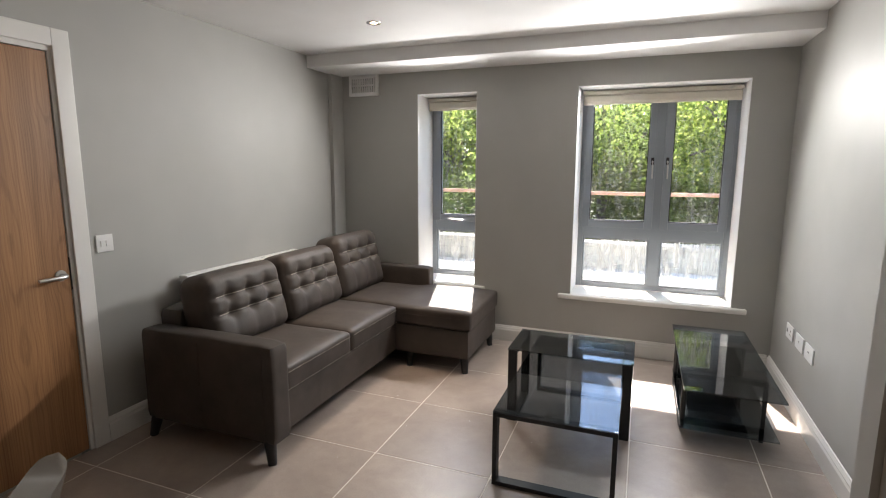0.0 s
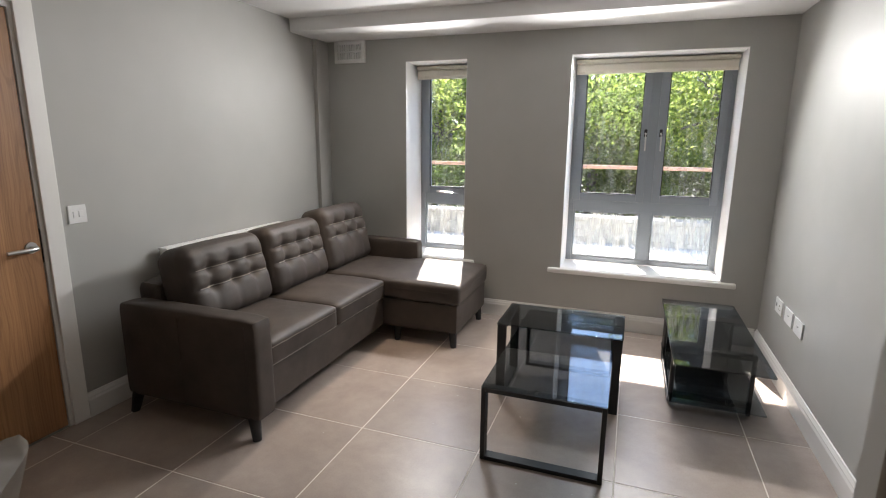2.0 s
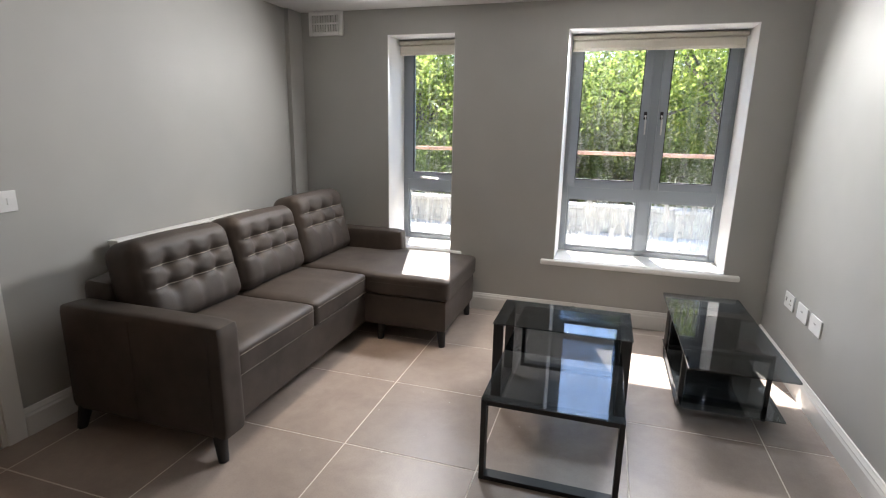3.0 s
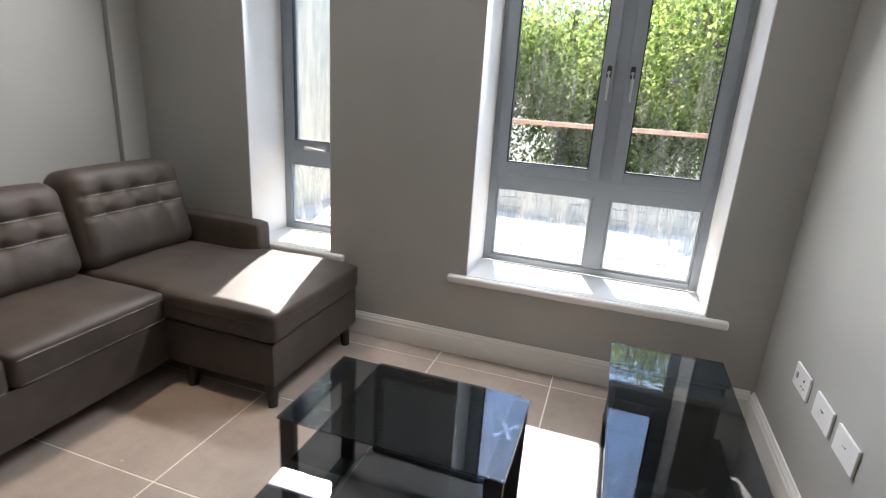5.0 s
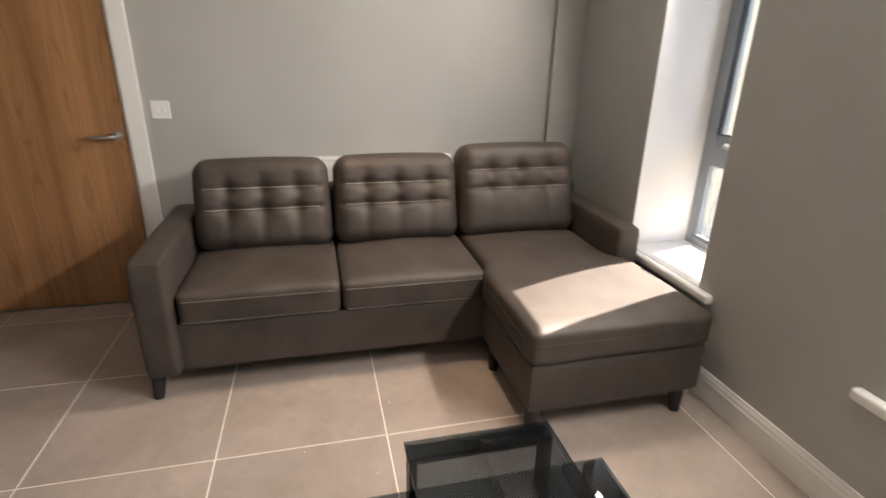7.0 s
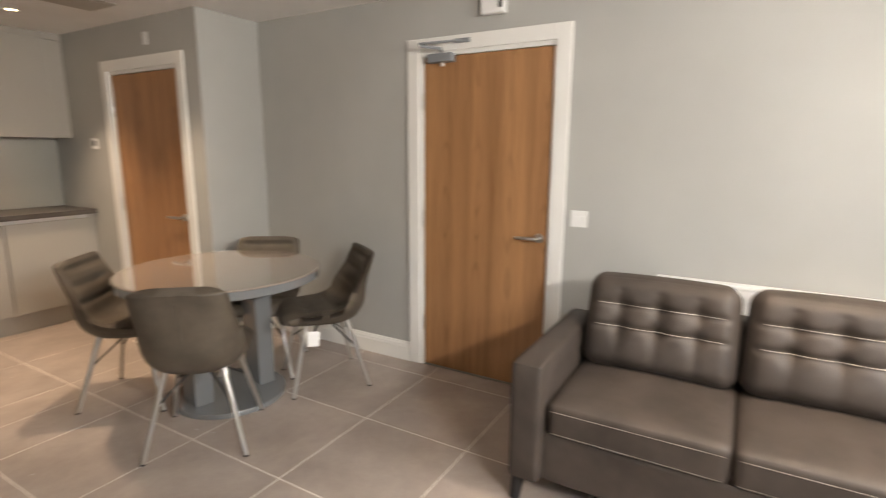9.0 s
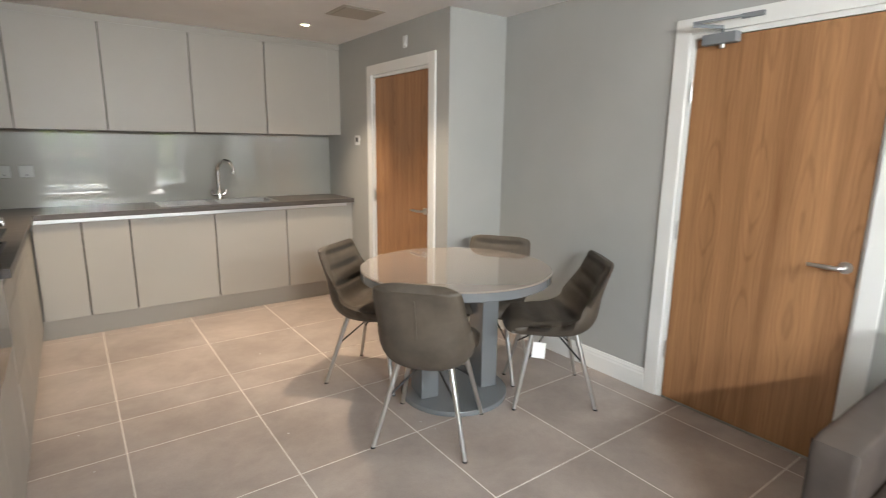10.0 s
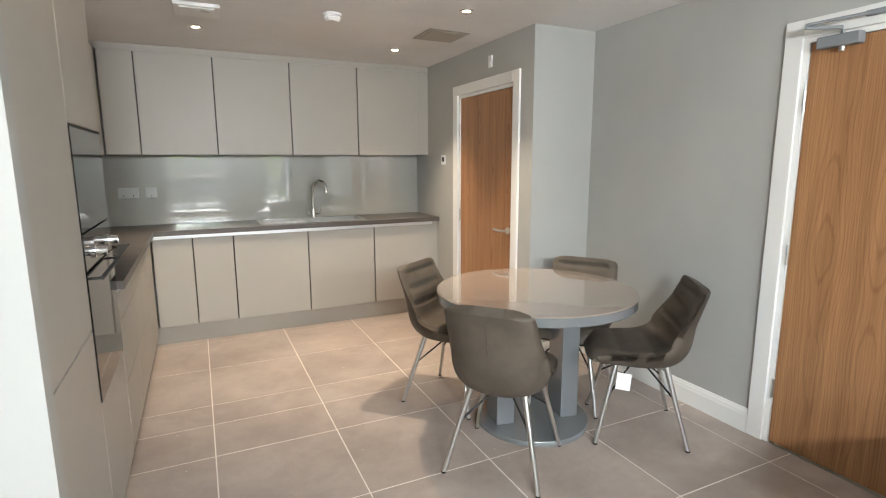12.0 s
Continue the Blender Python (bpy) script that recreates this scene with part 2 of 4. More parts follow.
LEAF = leaf_stuff("bright_leaf", (0.12, 0.18, 0.03), (0.42, 0.48, 0.13))
LEAFDARK = leaf_stuff("shrub_leaf", (0.08, 0.12, 0.03), (0.26, 0.33, 0.10))
GLOW = bpy.data.materials.new("warm_led")
GLOW.use_nodes = True
GLOW.node_tree.nodes["Principled BSDF"].inputs["Emission Color"].default_value = (1.0, 0.74, 0.48, 1)
GLOW.node_tree.nodes["Principled BSDF"].inputs["Emission Strength"].default_value = 9.0


# ---- mesh helpers ----
def add_box(bm, lo, hi, bev=0.0, seg=2, m=None):
    g = bmesh.ops.create_cube(bm, size=1)["verts"]
    c = [(a + b) / 2 for a, b in zip(lo, hi)]
    s = [max(1e-4, abs(b - a)) for a, b in zip(lo, hi)]
    for v in g:
        v.co = Vector((v.co.x * s[0] + c[0], v.co.y * s[1] + c[1], v.co.z * s[2] + c[2]))
    if bev:
        edges = list({e for v in g for e in v.link_edges})
        r = bmesh.ops.bevel(bm, geom=edges, offset=bev, segments=seg, profile=0.5, affect="EDGES")
        g = list({v for f in r["faces"] for v in f.verts} | {v for v in g if v.is_valid})
    if m is not None:
        bmesh.ops.transform(bm, matrix=m, verts=g)
    return g


def boxes(*items, bev=0.0, seg=2):
    bm = bmesh.new()
    for lo, hi in items:
        add_box(bm, lo, hi, bev, seg)
    return bm


def box(lo, hi, bev=0.0, seg=2):
    return boxes((lo, hi), bev=bev, seg=seg)


def add_rod(bm, a, b, r0, r1=None, n=12):
    a, b = Vector(a), Vector(b)
    d = b - a
    m = Matrix.Translation((a + b) / 2) @ d.to_track_quat("Z", "Y").to_matrix().to_4x4()
    return bmesh.ops.create_cone(bm, cap_ends=True, segments=n, radius1=r0, radius2=r0 if r1 is None else r1, depth=d.length, matrix=m)["verts"]


def rods(*items, n=12):
    bm = bmesh.new()
    for a, b, *r in items:
        add_rod(bm, a, b, *r, n=n)
    return bm


def add_tube(bm, pts, r, n=8):
    """A round tube along the points."""
    pts = [Vector(p) for p in pts]
    rings = []
    for i, p in enumerate(pts):
        d = (pts[min(i + 1, len(pts) - 1)] - pts[max(i - 1, 0)]).normalized()
        q = d.to_track_quat("Z", "Y")
        rad = r[i] if isinstance(r, (list, tuple)) else r
        rings.append([bm.verts.new(p + q @ Vector((rad * math.cos(k * 2 * math.pi / n), rad * math.sin(k * 2 * math.pi / n), 0))) for k in range(n)])
    for a, b in zip(rings, rings[1:]):
        for k in range(n):
            bm.faces.new((a[k], a[(k + 1) % n], b[(k + 1) % n], b[k]))
    bm.faces.new(rings[0][::-1])
    bm.faces.new(rings[-1])


def tube(pts, r, n=8):
    bm = bmesh.new()
    add_tube(bm, pts, r, n)
    return bm


def add_lathe(bm, prof, n=32, at=(0, 0, 0)):
    rings = []
    for r, z in prof:
        rings.append([bm.verts.new((at[0] + r * math.cos(2 * math.pi * k / n), at[1] + r * math.sin(2 * math.pi * k / n), at[2] + z)) for k in range(n)])
    for a, b in zip(rings, rings[1:]):
        for k in range(n):
            bm.faces.new((a[k], a[(k + 1) % n], b[(k + 1) % n], b[k]))
    bm.faces.new(rings[0][::-1])
    bm.faces.new(rings[-1])


def lathe(prof, n=32, at=(0, 0, 0)):
    bm = bmesh.new()
    add_lathe(bm, prof, n, at)
    return bm


def finish(name, bm, material, smooth=False):
    bmesh.ops.recalc_face_normals(bm, faces=bm.faces)
    bm.normal_update()
    crisp = []
    if smooth and len(bm.faces) < 1500:
        # normals weighted by face area, so that bevels round off and broad faces stay flat
        for f in bm.faces:
            for v in f.verts:
                n = Vector()
                for g in v.link_faces:
                    if g.normal.dot(f.normal) > 0.72:
                        n += g.normal * g.calc_area()
                crisp.append(n.normalized() if n.length > 1e-9 else f.normal.copy())
    me = bpy.data.meshes.new(name)
    bm.to_mesh(me)
    bm.free()
    me.materials.append(material)
    if smooth:
        me.polygons.foreach_set("use_smooth", [True] * len(me.polygons))
        if crisp:
            me.normals_split_custom_set(crisp)
    return me


def part(name, bm, material, parent, label="", smooth=True, m=None):
    ob = new(name, finish(name, bm, material, smooth))
    ob.parent = parent
    if m is not None:
        ob.matrix_basis = m
    if label:
        tagged(ob, label)
    return ob


def thing(name, label, category, group="", m=None, kind=""):
    ob = new(name)
    ob.empty_display_size = 0.1
    if m is not None:
        ob.matrix_basis = m
    return tagged(ob, label, category, group, kind)


def structure(name, bm, material, label, category, smooth=False):
    return tagged(new(name, finish(name, bm, material, smooth)), label, category, "", "structure")


def soft_box(size, r, cuts=14, shape=None):
    """A rounded upholstered block, centred; shape(p, n) may move each point."""
    bm = bmesh.new()
    bmesh.ops.create_cube(bm, size=2)
    bmesh.ops.subdivide_edges(bm, edges=bm.edges[:], cuts=cuts, use_grid_fill=True)
    h = Vector(size) / 2
    inner = Vector([max(0.0, k - r) for k in h])
    for v in bm.verts:
        u = v.co.copy()
        p = Vector([u[i] * h[i] for i in range(3)])
        q = Vector([max(-inner[i], min(inner[i], p[i])) for i in range(3)])
        d = p - q
        p = q + d.normalized() * r if d.length > 1e-6 else p
        v.co = shape(p, u) if shape else p
    return bm


# ---- room ----
XL, XR, YW, YB, ZC = -1.365, 2.09, 2.53, -4.17, 2.303
XK, YN = -0.866, -2.145
SILL = 0.449
W1, W2 = (-0.612, -0.092), (0.697, 1.826)
WTOP = 2.03
T = 0.36
bm = boxes(((XL - 0.12, YW, -0.1), (W1[0], YW + T, 2.6)), ((W1[1], YW, -0.1), (W2[0], YW + T, 2.6)), ((W2[1], YW, -0.1), (XR + 0.12, YW + T, 2.6)),
           ((W1[0], YW, WTOP), (W1[1], YW + T, 2.6)), ((W2[0], YW, WTOP), (W2[1], YW + T, 2.6)),
           ((W1[0], YW, -0.1), (W1[1], YW + T, SILL - 0.03)), ((W2[0], YW, -0.1), (W2[1], YW + T, SILL - 0.03)))
structure("wall_north", bm, WALL, "grey painted plaster wall with two deep window openings", "wall")
D1 = (-0.757, 0.12)
bm = boxes(((XL - 0.12, YN - 0.1, -0.1), (XL, D1[0], 2.6)), ((XL - 0.12, D1[1], -0.1), (XL, YW, 2.6)), ((XL - 0.12, D1[0], 1.982), (XL, D1[1], 2.6)))
structure("wall_west", bm, WALL, "plain grey painted wall beside the sofa with a door", "wall")
bm = boxes(((XL, YN - 0.12, -0.1), (XK, YN, 2.6)))
structure("wall_return", bm, WALL, "short grey painted wall return behind the dining table", "wall")
D2 = (-3.242, -2.362)
bm = boxes(((XK - 0.12, YB - 0.1, -0.1), (XK, D2[0], 2.6)), ((XK - 0.12, D2[1], -0.1), (XK, YN - 0.12, 2.6)), ((XK - 0.12, D2[0], 1.98), (XK, D2[1], 2.6)))
structure("wall_kitchen_side", bm, WALL, "grey painted wall with an inner door by the kitchen", "wall")
structure("wall_south", box((XK, YB - 0.12, -0.1), (XR + 0.12, YB, 2.6)), WALL, "grey painted wall behind the kitchen units", "wall")
structure("wall_east", box((XR, YB, -0.1), (XR + 0.12, YW, 2.6)), WALL, "grey painted wall behind the low glass unit", "wall")
structure("wall_nib", box((1.53, -0.655, 0), (XR, -0.592, ZC)), WALL, "painted end wall closing the tall kitchen units", "wall")
structure("ceiling", boxes(((XK, YB, ZC), (XR, YN - 0.12, ZC + 0.12)), ((XK, YN - 0.12, ZC), (XR, YN, ZC + 0.12)), ((XL, YN, ZC), (XR, YW, ZC + 0.12))), CEIL, "flat white painted ceiling", "ceiling")
structure("ceiling_bulkhead", box((XL, 2.06, 2.208), (XR, YW, ZC), 0.003), CEIL, "dropped white bulkhead running above the windows", "ceiling")
structure("roof_slab", box((XL - 0.3, YB - 0.3, 2.6), (XR + 0.3, YW + T, 2.75)), RENDERWALL, "plain slab closing the room above", "roof")
# unseen slab, added only to trim the sun patch from the wide window
structure("sun_cutting_slab", box((-0.28, YW + T, 2.75), (3.6, 3.79, 2.95)), RENDERWALL, "unseen slab added over the wide window to cut off sunlight", "balcony")
structure("pipe_boxing", box((XL, 2.355, 0), (XL + 0.035, YW, 2.208), 0.002), WALL, "narrow painted pipe boxing in the room corner", "trim")
# unseen slabs added right behind the doors to stop outside light leaking in
structure("door_light_block", boxes(((XL - 0.2, D1[0] - 0.2, -0.1), (XL - 0.121, D1[1] + 0.2, 2.3)), ((XK - 0.2, D2[0] - 0.2, -0.1), (XK - 0.121, D2[1] + 0.2, 2.3))), WALL, "unseen slabs added behind the closed doors to block outside light", "wall")


def skirting(run):
    """A tall moulded skirting board along a straight run ((x0, y0), (x1, y1)), proud to its left."""
    (x0, y0), (x1, y1) = run
    d = Vector((x1 - x0, y1 - y0, 0))
    prof = [(0, 0), (0.018, 0), (0.018, 0.092), (0.014, 0.103), (0.014, 0.11), (0.008, 0.121), (0.006, 0.128), (0, 0.13)]
    side = Vector((-d.y, d.x, 0)).normalized()
    bm = bmesh.new()
    ends = [[bm.verts.new(Vector((x, y, 0)) + side * p + Vector((0, 0, z))) for p, z in prof] for x, y in ((x0, y0), (x1, y1))]
    k = len(prof)
    for i in range(k):
        bm.faces.new((ends[0][i], ends[0][(i + 1) % k], ends[1][(i + 1) % k], ends[1][i]))
    bm.faces.new(ends[0]), bm.faces.new(ends[1][::-1])
    return structure("baseboard", bm, TRIM, "tall white moulded skirting board", "skirting")


for run in [((XR - 0.018, YW), (XL + 0.035, YW)), ((XR, -0.592), (XR, YW)), ((XL, 2.355), (XL, D1[1] + 0.069)), ((XL, D1[0] - 0.069), (XL, YN)), ((XL + 0.018, YN), (XK, YN))]:
    skirting(run)


# ---- windows ----
YF = 2.855


def window(name, x0, x1, split, blind_drop):
    z0, z1, zlo, zhi = SILL, WTOP, 0.868, 0.963
    w = thing(name, "grey framed double-glazed window with a rolled cream blind", "window", kind="structure")
    d = YF + 0.05
    frame_bm = boxes(((x0, YF, z0), (x0 + 0.045, d, z1)), ((x1 - 0.045, YF, z0), (x1, d, z1)), ((x0 + 0.045, YF, z0), (x1 - 0.045, d, z0 + 0.036)),
                     ((x0 + 0.045, YF, z1 - 0.05), (x1 - 0.045, d, z1)), ((x0 + 0.045, YF, zlo), (x1 - 0.045, d, zhi)), bev=0.004)
    lights = [(x0 + 0.045, x1 - 0.045)]
    if split:
        add_box(frame_bm, (split - 0.042, YF + 0.001, z0 + 0.036), (split + 0.042, d, z1 - 0.05), 0.004)
        lights = [(x0 + 0.045, split - 0.042), (split + 0.042, x1 - 0.045)]
    part("window_frame", frame_bm, FRAME, w)
    for i, (a, b) in enumerate(lights):
        za, zb = zhi, z1 - 0.05
        s = 0.045
        y0, y1 = YF - 0.018, YF + 0.045
        sash = part("sash", boxes(((a - 0.012, y0, za - 0.012), (a + s, y1, zb)), ((b - s, y0, za - 0.012), (b + 0.012, y1, zb)),
                                  ((a + s, y0, za - 0.012), (b - s, y1, za + s)), ((a + s, y0, zb - s), (b - s, y1, zb)), bev=0.005), FRAME, w)
        glass = part("pane", box((a + s, YF + 0.012, za + s), (b - s, YF + 0.03, zb - s)), PANE, sash)
        part("gasket", boxes(((a + s, y0 + 0.006, za + s), (a + s + 0.006, YF + 0.011, zb - s)), ((b - s - 0.006, y0 + 0.006, za + s), (b - s, YF + 0.011, zb - s)),
                             ((a + s + 0.006, y0 + 0.006, za + s), (b - s - 0.006, YF + 0.011, za + s + 0.006))), RUBBER, sash)
        low_glass = part("pane", box((a, YF + 0.03, z0 + 0.036), (b, YF + 0.048, zlo)), LOWPANE, w)
        glass.visible_shadow = low_glass.visible_shadow = False
        part("glazing_bead", boxes(((a, YF + 0.008, z0 + 0.036), (a + 0.014, YF + 0.029, zlo)), ((b - 0.014, YF + 0.008, z0 + 0.036), (b, YF + 0.029, zlo)),
                                   ((a + 0.014, YF + 0.008, z0 + 0.036), (b - 0.014, YF + 0.029, z0 + 0.05)), ((a + 0.014, YF + 0.008, zlo - 0.014), (b - 0.014, YF + 0.029, zlo)), bev=0.003), FRAME, w)
        hm = bmesh.new()
        if split:
            hx = b - 0.012 if i == 0 else a + 0.012
            add_box(hm, (hx - 0.011, y0 - 0.012, 1.455), (hx + 0.011, y0, 1.51), 0.005)
            part("handle_plate", hm, BLACK, sash, "dark handle rose")
            part("handle", tube([(hx, y0 - 0.01, 1.48), (hx, y0 - 0.04, 1.475), (hx + 0.002, y0 - 0.042, 1.45), (hx + 0.004, y0 - 0.036, 1.35)], [0.007, 0.007, 0.006, 0.005]), STEEL, sash, "satin steel lever handle")
        else:
            hx = (a + b) / 2 - 0.07
            add_box(hm, (hx - 0.03, y0 - 0.01, za - 0.004), (hx + 0.03, y0, za + 0.016), 0.004)
            part("handle_plate", hm, STEEL, sash)
            part("handle", tube([(hx, y0 - 0.01, za + 0.006), (hx + 0.01, y0 - 0.04, za + 0.006), (hx + 0.06, y0 - 0.042, za + 0.004), (hx + 0.13, y0 - 0.036, za)], [0.008, 0.009, 0.008, 0.006]), STEEL, sash, "bright lever handle")
    sill_bm = bmesh.new()
    add_box(sill_bm, (x0 - 0.092, 2.492, SILL - 0.04), (x1 + 0.093, YW, SILL), 0.012, 3)
    add_box(sill_bm, (x0, YW - 0.002, SILL - 0.03), (x1, YF + 0.001, SILL - 0.0005))
    part("window_sill", sill_bm, TRIM, w, "white painted window board with rounded nose")
    part("reveal", boxes(((x0, YW + 0.001, SILL), (x0 + 0.004, YF, z1)), ((x1 - 0.004, YW + 0.001, SILL), (x1, YF, z1)), ((x0 + 0.004, YW + 0.001, z1 - 0.004), (x1 - 0.004, YF, z1))), CEIL, w, "white painted window reveal")
    blind = thing(name.replace("window", "roller_blind"), "cream fabric roller blind rolled up at the window head", "blind")
    top = z1 - 0.012
    part("cassette", box((x0 + 0.012, YF - 0.13, top - 0.034), (x1 - 0.012, YF - 0.05, top), 0.012, 4), BLIND, blind)
    part("fabric", box((x0 + 0.02, YF - 0.135, top - blind_drop), (x1 - 0.02, YF - 0.085, top - 0.035), 0.016, 4), BLIND, blind)
    part("bottom_bar", rods(((x0 + 0.02, YF - 0.112, top - blind_drop), (x1 - 0.02, YF - 0.112, top - blind_drop), 0.009)), BLIND, blind)
    return w


window("window_1", *W1, None, 0.098)
window("window_2", *W2, 1.298, 0.098)


# ---- doors ----
def lever(parent, y, z, x, way, name="door_handle"):
    h = part(name, rods(((x - 0.002, y, z), (x + 0.008, y, z), 0.026), n=24), STEEL, parent, "satin steel lever handle on a round rose")
    part("lever", tube([(x + 0.006, y, z), (x + 0.045, y, z), (x + 0.054, y + way * 0.012, z), (x + 0.056, y + way * 0.05, z), (x + 0.052, y + way * 0.125, z)], [0.010, 0.010, 0.0105, 0.010, 0.008], 10), STEEL, h)
    return h


def door(name, wall_x, y0, y1, top, label):
    d = thing(name, label, "door", kind="structure")
    x = wall_x
    part("door_leaf", box((x - 0.05, y0 + 0.04, 0.008), (x - 0.006, y1 - 0.03, top - 0.038), 0.002), OAK, d, "flush oak veneer door leaf")
    part("door_lining", boxes(((x - 0.12, y0, 0), (x, y0 + 0.036, top)), ((x - 0.12, y1 - 0.026, 0), (x, y1, top)), ((x - 0.12, y0 + 0.036, top - 0.035), (x, y1 - 0.026, top))), TRIM, d)
    for a, b, lo, hi in ((y0 - 0.068, y0 + 0.012, 0, top + 0.068), (y1 - 0.012, y1 + 0.068, 0, top + 0.068)):
        bm = boxes(((x + 0.0005, a, lo), (x + 0.018, b, hi)), bev=0.004)
        part("architrave", bm, TRIM, d, "white moulded architrave")
    part("architrave", boxes(((x + 0.0005, y0 + 0.012, top - 0.012), (x + 0.018, y1 - 0.012, top + 0.068)), bev=0.004), TRIM, d)
    for z in (0.294, 0.975, 1.69):
        part("hinge", rods(((x + 0.002, y0 + 0.037, z - 0.05), (x + 0.002, y0 + 0.037, z + 0.05), 0.008)), STEEL, d, "steel butt hinge")
    part("lock_plate", box((x - 0.012, y1 - 0.031, 0.84), (x - 0.003, y1 - 0.026, 1.0)), BLACK, d, "dark strike plate")
    lever(d, y1 - 0.075, 0.918, x - 0.006, -1)
    return d


d1 = door("door_1", XL, *D1, 1.982, "closed oak veneer door with white architrave and closer")
door("door_2", XK, *D2, 1.98, "closed oak veneer inner door beside the kitchen")
closer = thing("door_closer", "silver overhead door closer with folded arm", "door closer")
cy = D1[0] + 0.17
part("body", box((XL - 0.004, cy - 0.085, 1.905), (XL + 0.045, cy + 0.085, 1.955), 0.008, 3), CLOSER, closer)
part("valve", rods(((XL + 0.02, cy + 0.01, 1.885), (XL + 0.02, cy + 0.01, 1.906), 0.012)), STEEL, closer)
part("arm", tube([(XL + 0.03, cy + 0.01, 1.955), (XL + 0.032, cy + 0.01, 1.98), (XL + 0.12, cy - 0.09, 1.99)], 0.009), CLOSER, closer)
part("forearm", tube([(XL + 0.12, cy - 0.09, 2.0), (XL + 0.1, cy - 0.02, 2.003), (XL + 0.03, cy + 0.14, 2.015)], 0.007), CLOSER, closer)
part("bracket", box((XL + 0.0185, cy + 0.09, 2.003), (XL + 0.034, cy + 0.19, 2.026), 0.003), CLOSER, closer)


# ---- wall fittings ----
def plate_on_x(name, label, cat, x, y, z, w, h, way, marks, group=""):
    """A white plate on a wall at x; way +1 faces +x."""
    t = thing(name, label, cat, group)
    xs = sorted((x, x + way * 0.009))
    part("faceplate", box((xs[0], y - w / 2, z - h / 2), (xs[1], y + w / 2, z + h / 2), 0.003), WHITE, t)
    for dy, dz, a, b, mat, nm in marks:
        xs2 = sorted((x + way * 0.008, x + way * 0.013))
        part(nm, box((xs2[0], y + dy - a / 2, z + dz - b / 2), (xs2[1], y + dy + a / 2, z + dz + b / 2), 0.001), mat, t)
    return t


plate_on_x("light_switch", "white double rocker light switch beside the door", "switch", XL, 0.268, 1.044, 0.088, 0.088, 1, [(-0.014, 0, 0.02, 0.03, WHITE, "rocker"), (0.014, 0, 0.02, 0.03, WHITE, "rocker")])
plate_on_x("wall_socket", "white wall outlet low on the grey wall", "socket", XR, 2.08, 0.437, 0.146, 0.088, -1,
           [(-0.03, 0.012, 0.004, 0.010, CABDARK, "slot"), (-0.042, -0.012, 0.008, 0.004, CABDARK, "slot"), (-0.018, -0.012, 0.008, 0.004, CABDARK, "slot"), (0.04, 0.004, 0.016, 0.022, GREYPLASTIC, "switch")], "plates on the wall")
for y in (1.867, 1.68):
    plate_on_x("wall_socket", "white blank wall plate low on the grey wall", "socket", XR, y, 0.437, 0.146, 0.088, -1, [(0.0, 0.008, 0.018, 0.006, GREYPLASTIC, "switch")], "plates on the wall")
plate_on_x("thermostat", "small white thermostat with a dark screen", "thermostat", XK, -3.525, 1.44, 0.085, 0.085, 1, [(0, 0.005, 0.034, 0.04, BLACK, "screen")])
plate_on_x("wall_sensor", "small white sensor above the inner door", "sensor", XK, -2.706, 2.161, 0.05, 0.085, 1, [(0, -0.01, 0.024, 0.024, WHITE, "lens")])
alarm = thing("alarm_sounder", "white alarm box high above the door", "alarm")
part("body", box((XL, -0.322, 2.13), (XL + 0.05, -0.182, 2.265), 0.012, 3), WHITE, alarm)
part("window", box((XL + 0.046, -0.215, 2.155), (XL + 0.053, -0.193, 2.195), 0.002), BLACK, alarm)

vent = thing("wall_vent", "square white plastic louvred vent near the ceiling", "vent")
vx0, vx1, vz0, vz1 = -1.25, -0.968, 2.034, 2.206
part("frame", boxes(((vx0, YW - 0.03, vz0), (vx0 + 0.03, YW, vz1)), ((vx1 - 0.03, YW - 0.03, vz0), (vx1, YW, vz1)), ((vx0 + 0.03, YW - 0.03, vz0), (vx1 - 0.03, YW, vz0 + 0.028)),
                    ((vx0 + 0.03, YW - 0.03, vz1 - 0.028), (vx1 - 0.03, YW, vz1)), ((vx0 + 0.03, YW - 0.029, 2.114), (vx1 - 0.03, YW, 2.128)), bev=0.004), WHITE, vent)
part("backing", box((vx0 + 0.03, YW - 0.006, vz0 + 0.028), (vx1 - 0.03, YW - 0.0005, vz1 - 0.028)), SHADOWGAP, vent)
slat = finish("slat", box((-0.0055, -0.011, -0.058), (0.0055, 0.011, 0.058), 0.002), WHITE)
for k in range(10):
    ob = new("slat", slat)
    ob.parent, ob.location = vent, (vx0 + 0.045 + k * 0.0217, YW - 0.017, (vz0 + vz1) / 2)

rad = thing("radiator", "white panel radiator on the wall behind the sofa", "radiator")
part("panel", box((XL + 0.03, 0.685, 0.22), (XL + 0.085, 1.755, 0.785), 0.008), WHITE, rad)
part("top_grille", box((XL + 0.026, 0.683, 0.78), (XL + 0.09, 1.757, 0.798), 0.004), WHITE, rad)
for y in (0.9, 1.55):
    part("bracket", box((XL, y - 0.02, 0.3), (XL + 0.032, y + 0.02, 0.7)), WHITE, rad)


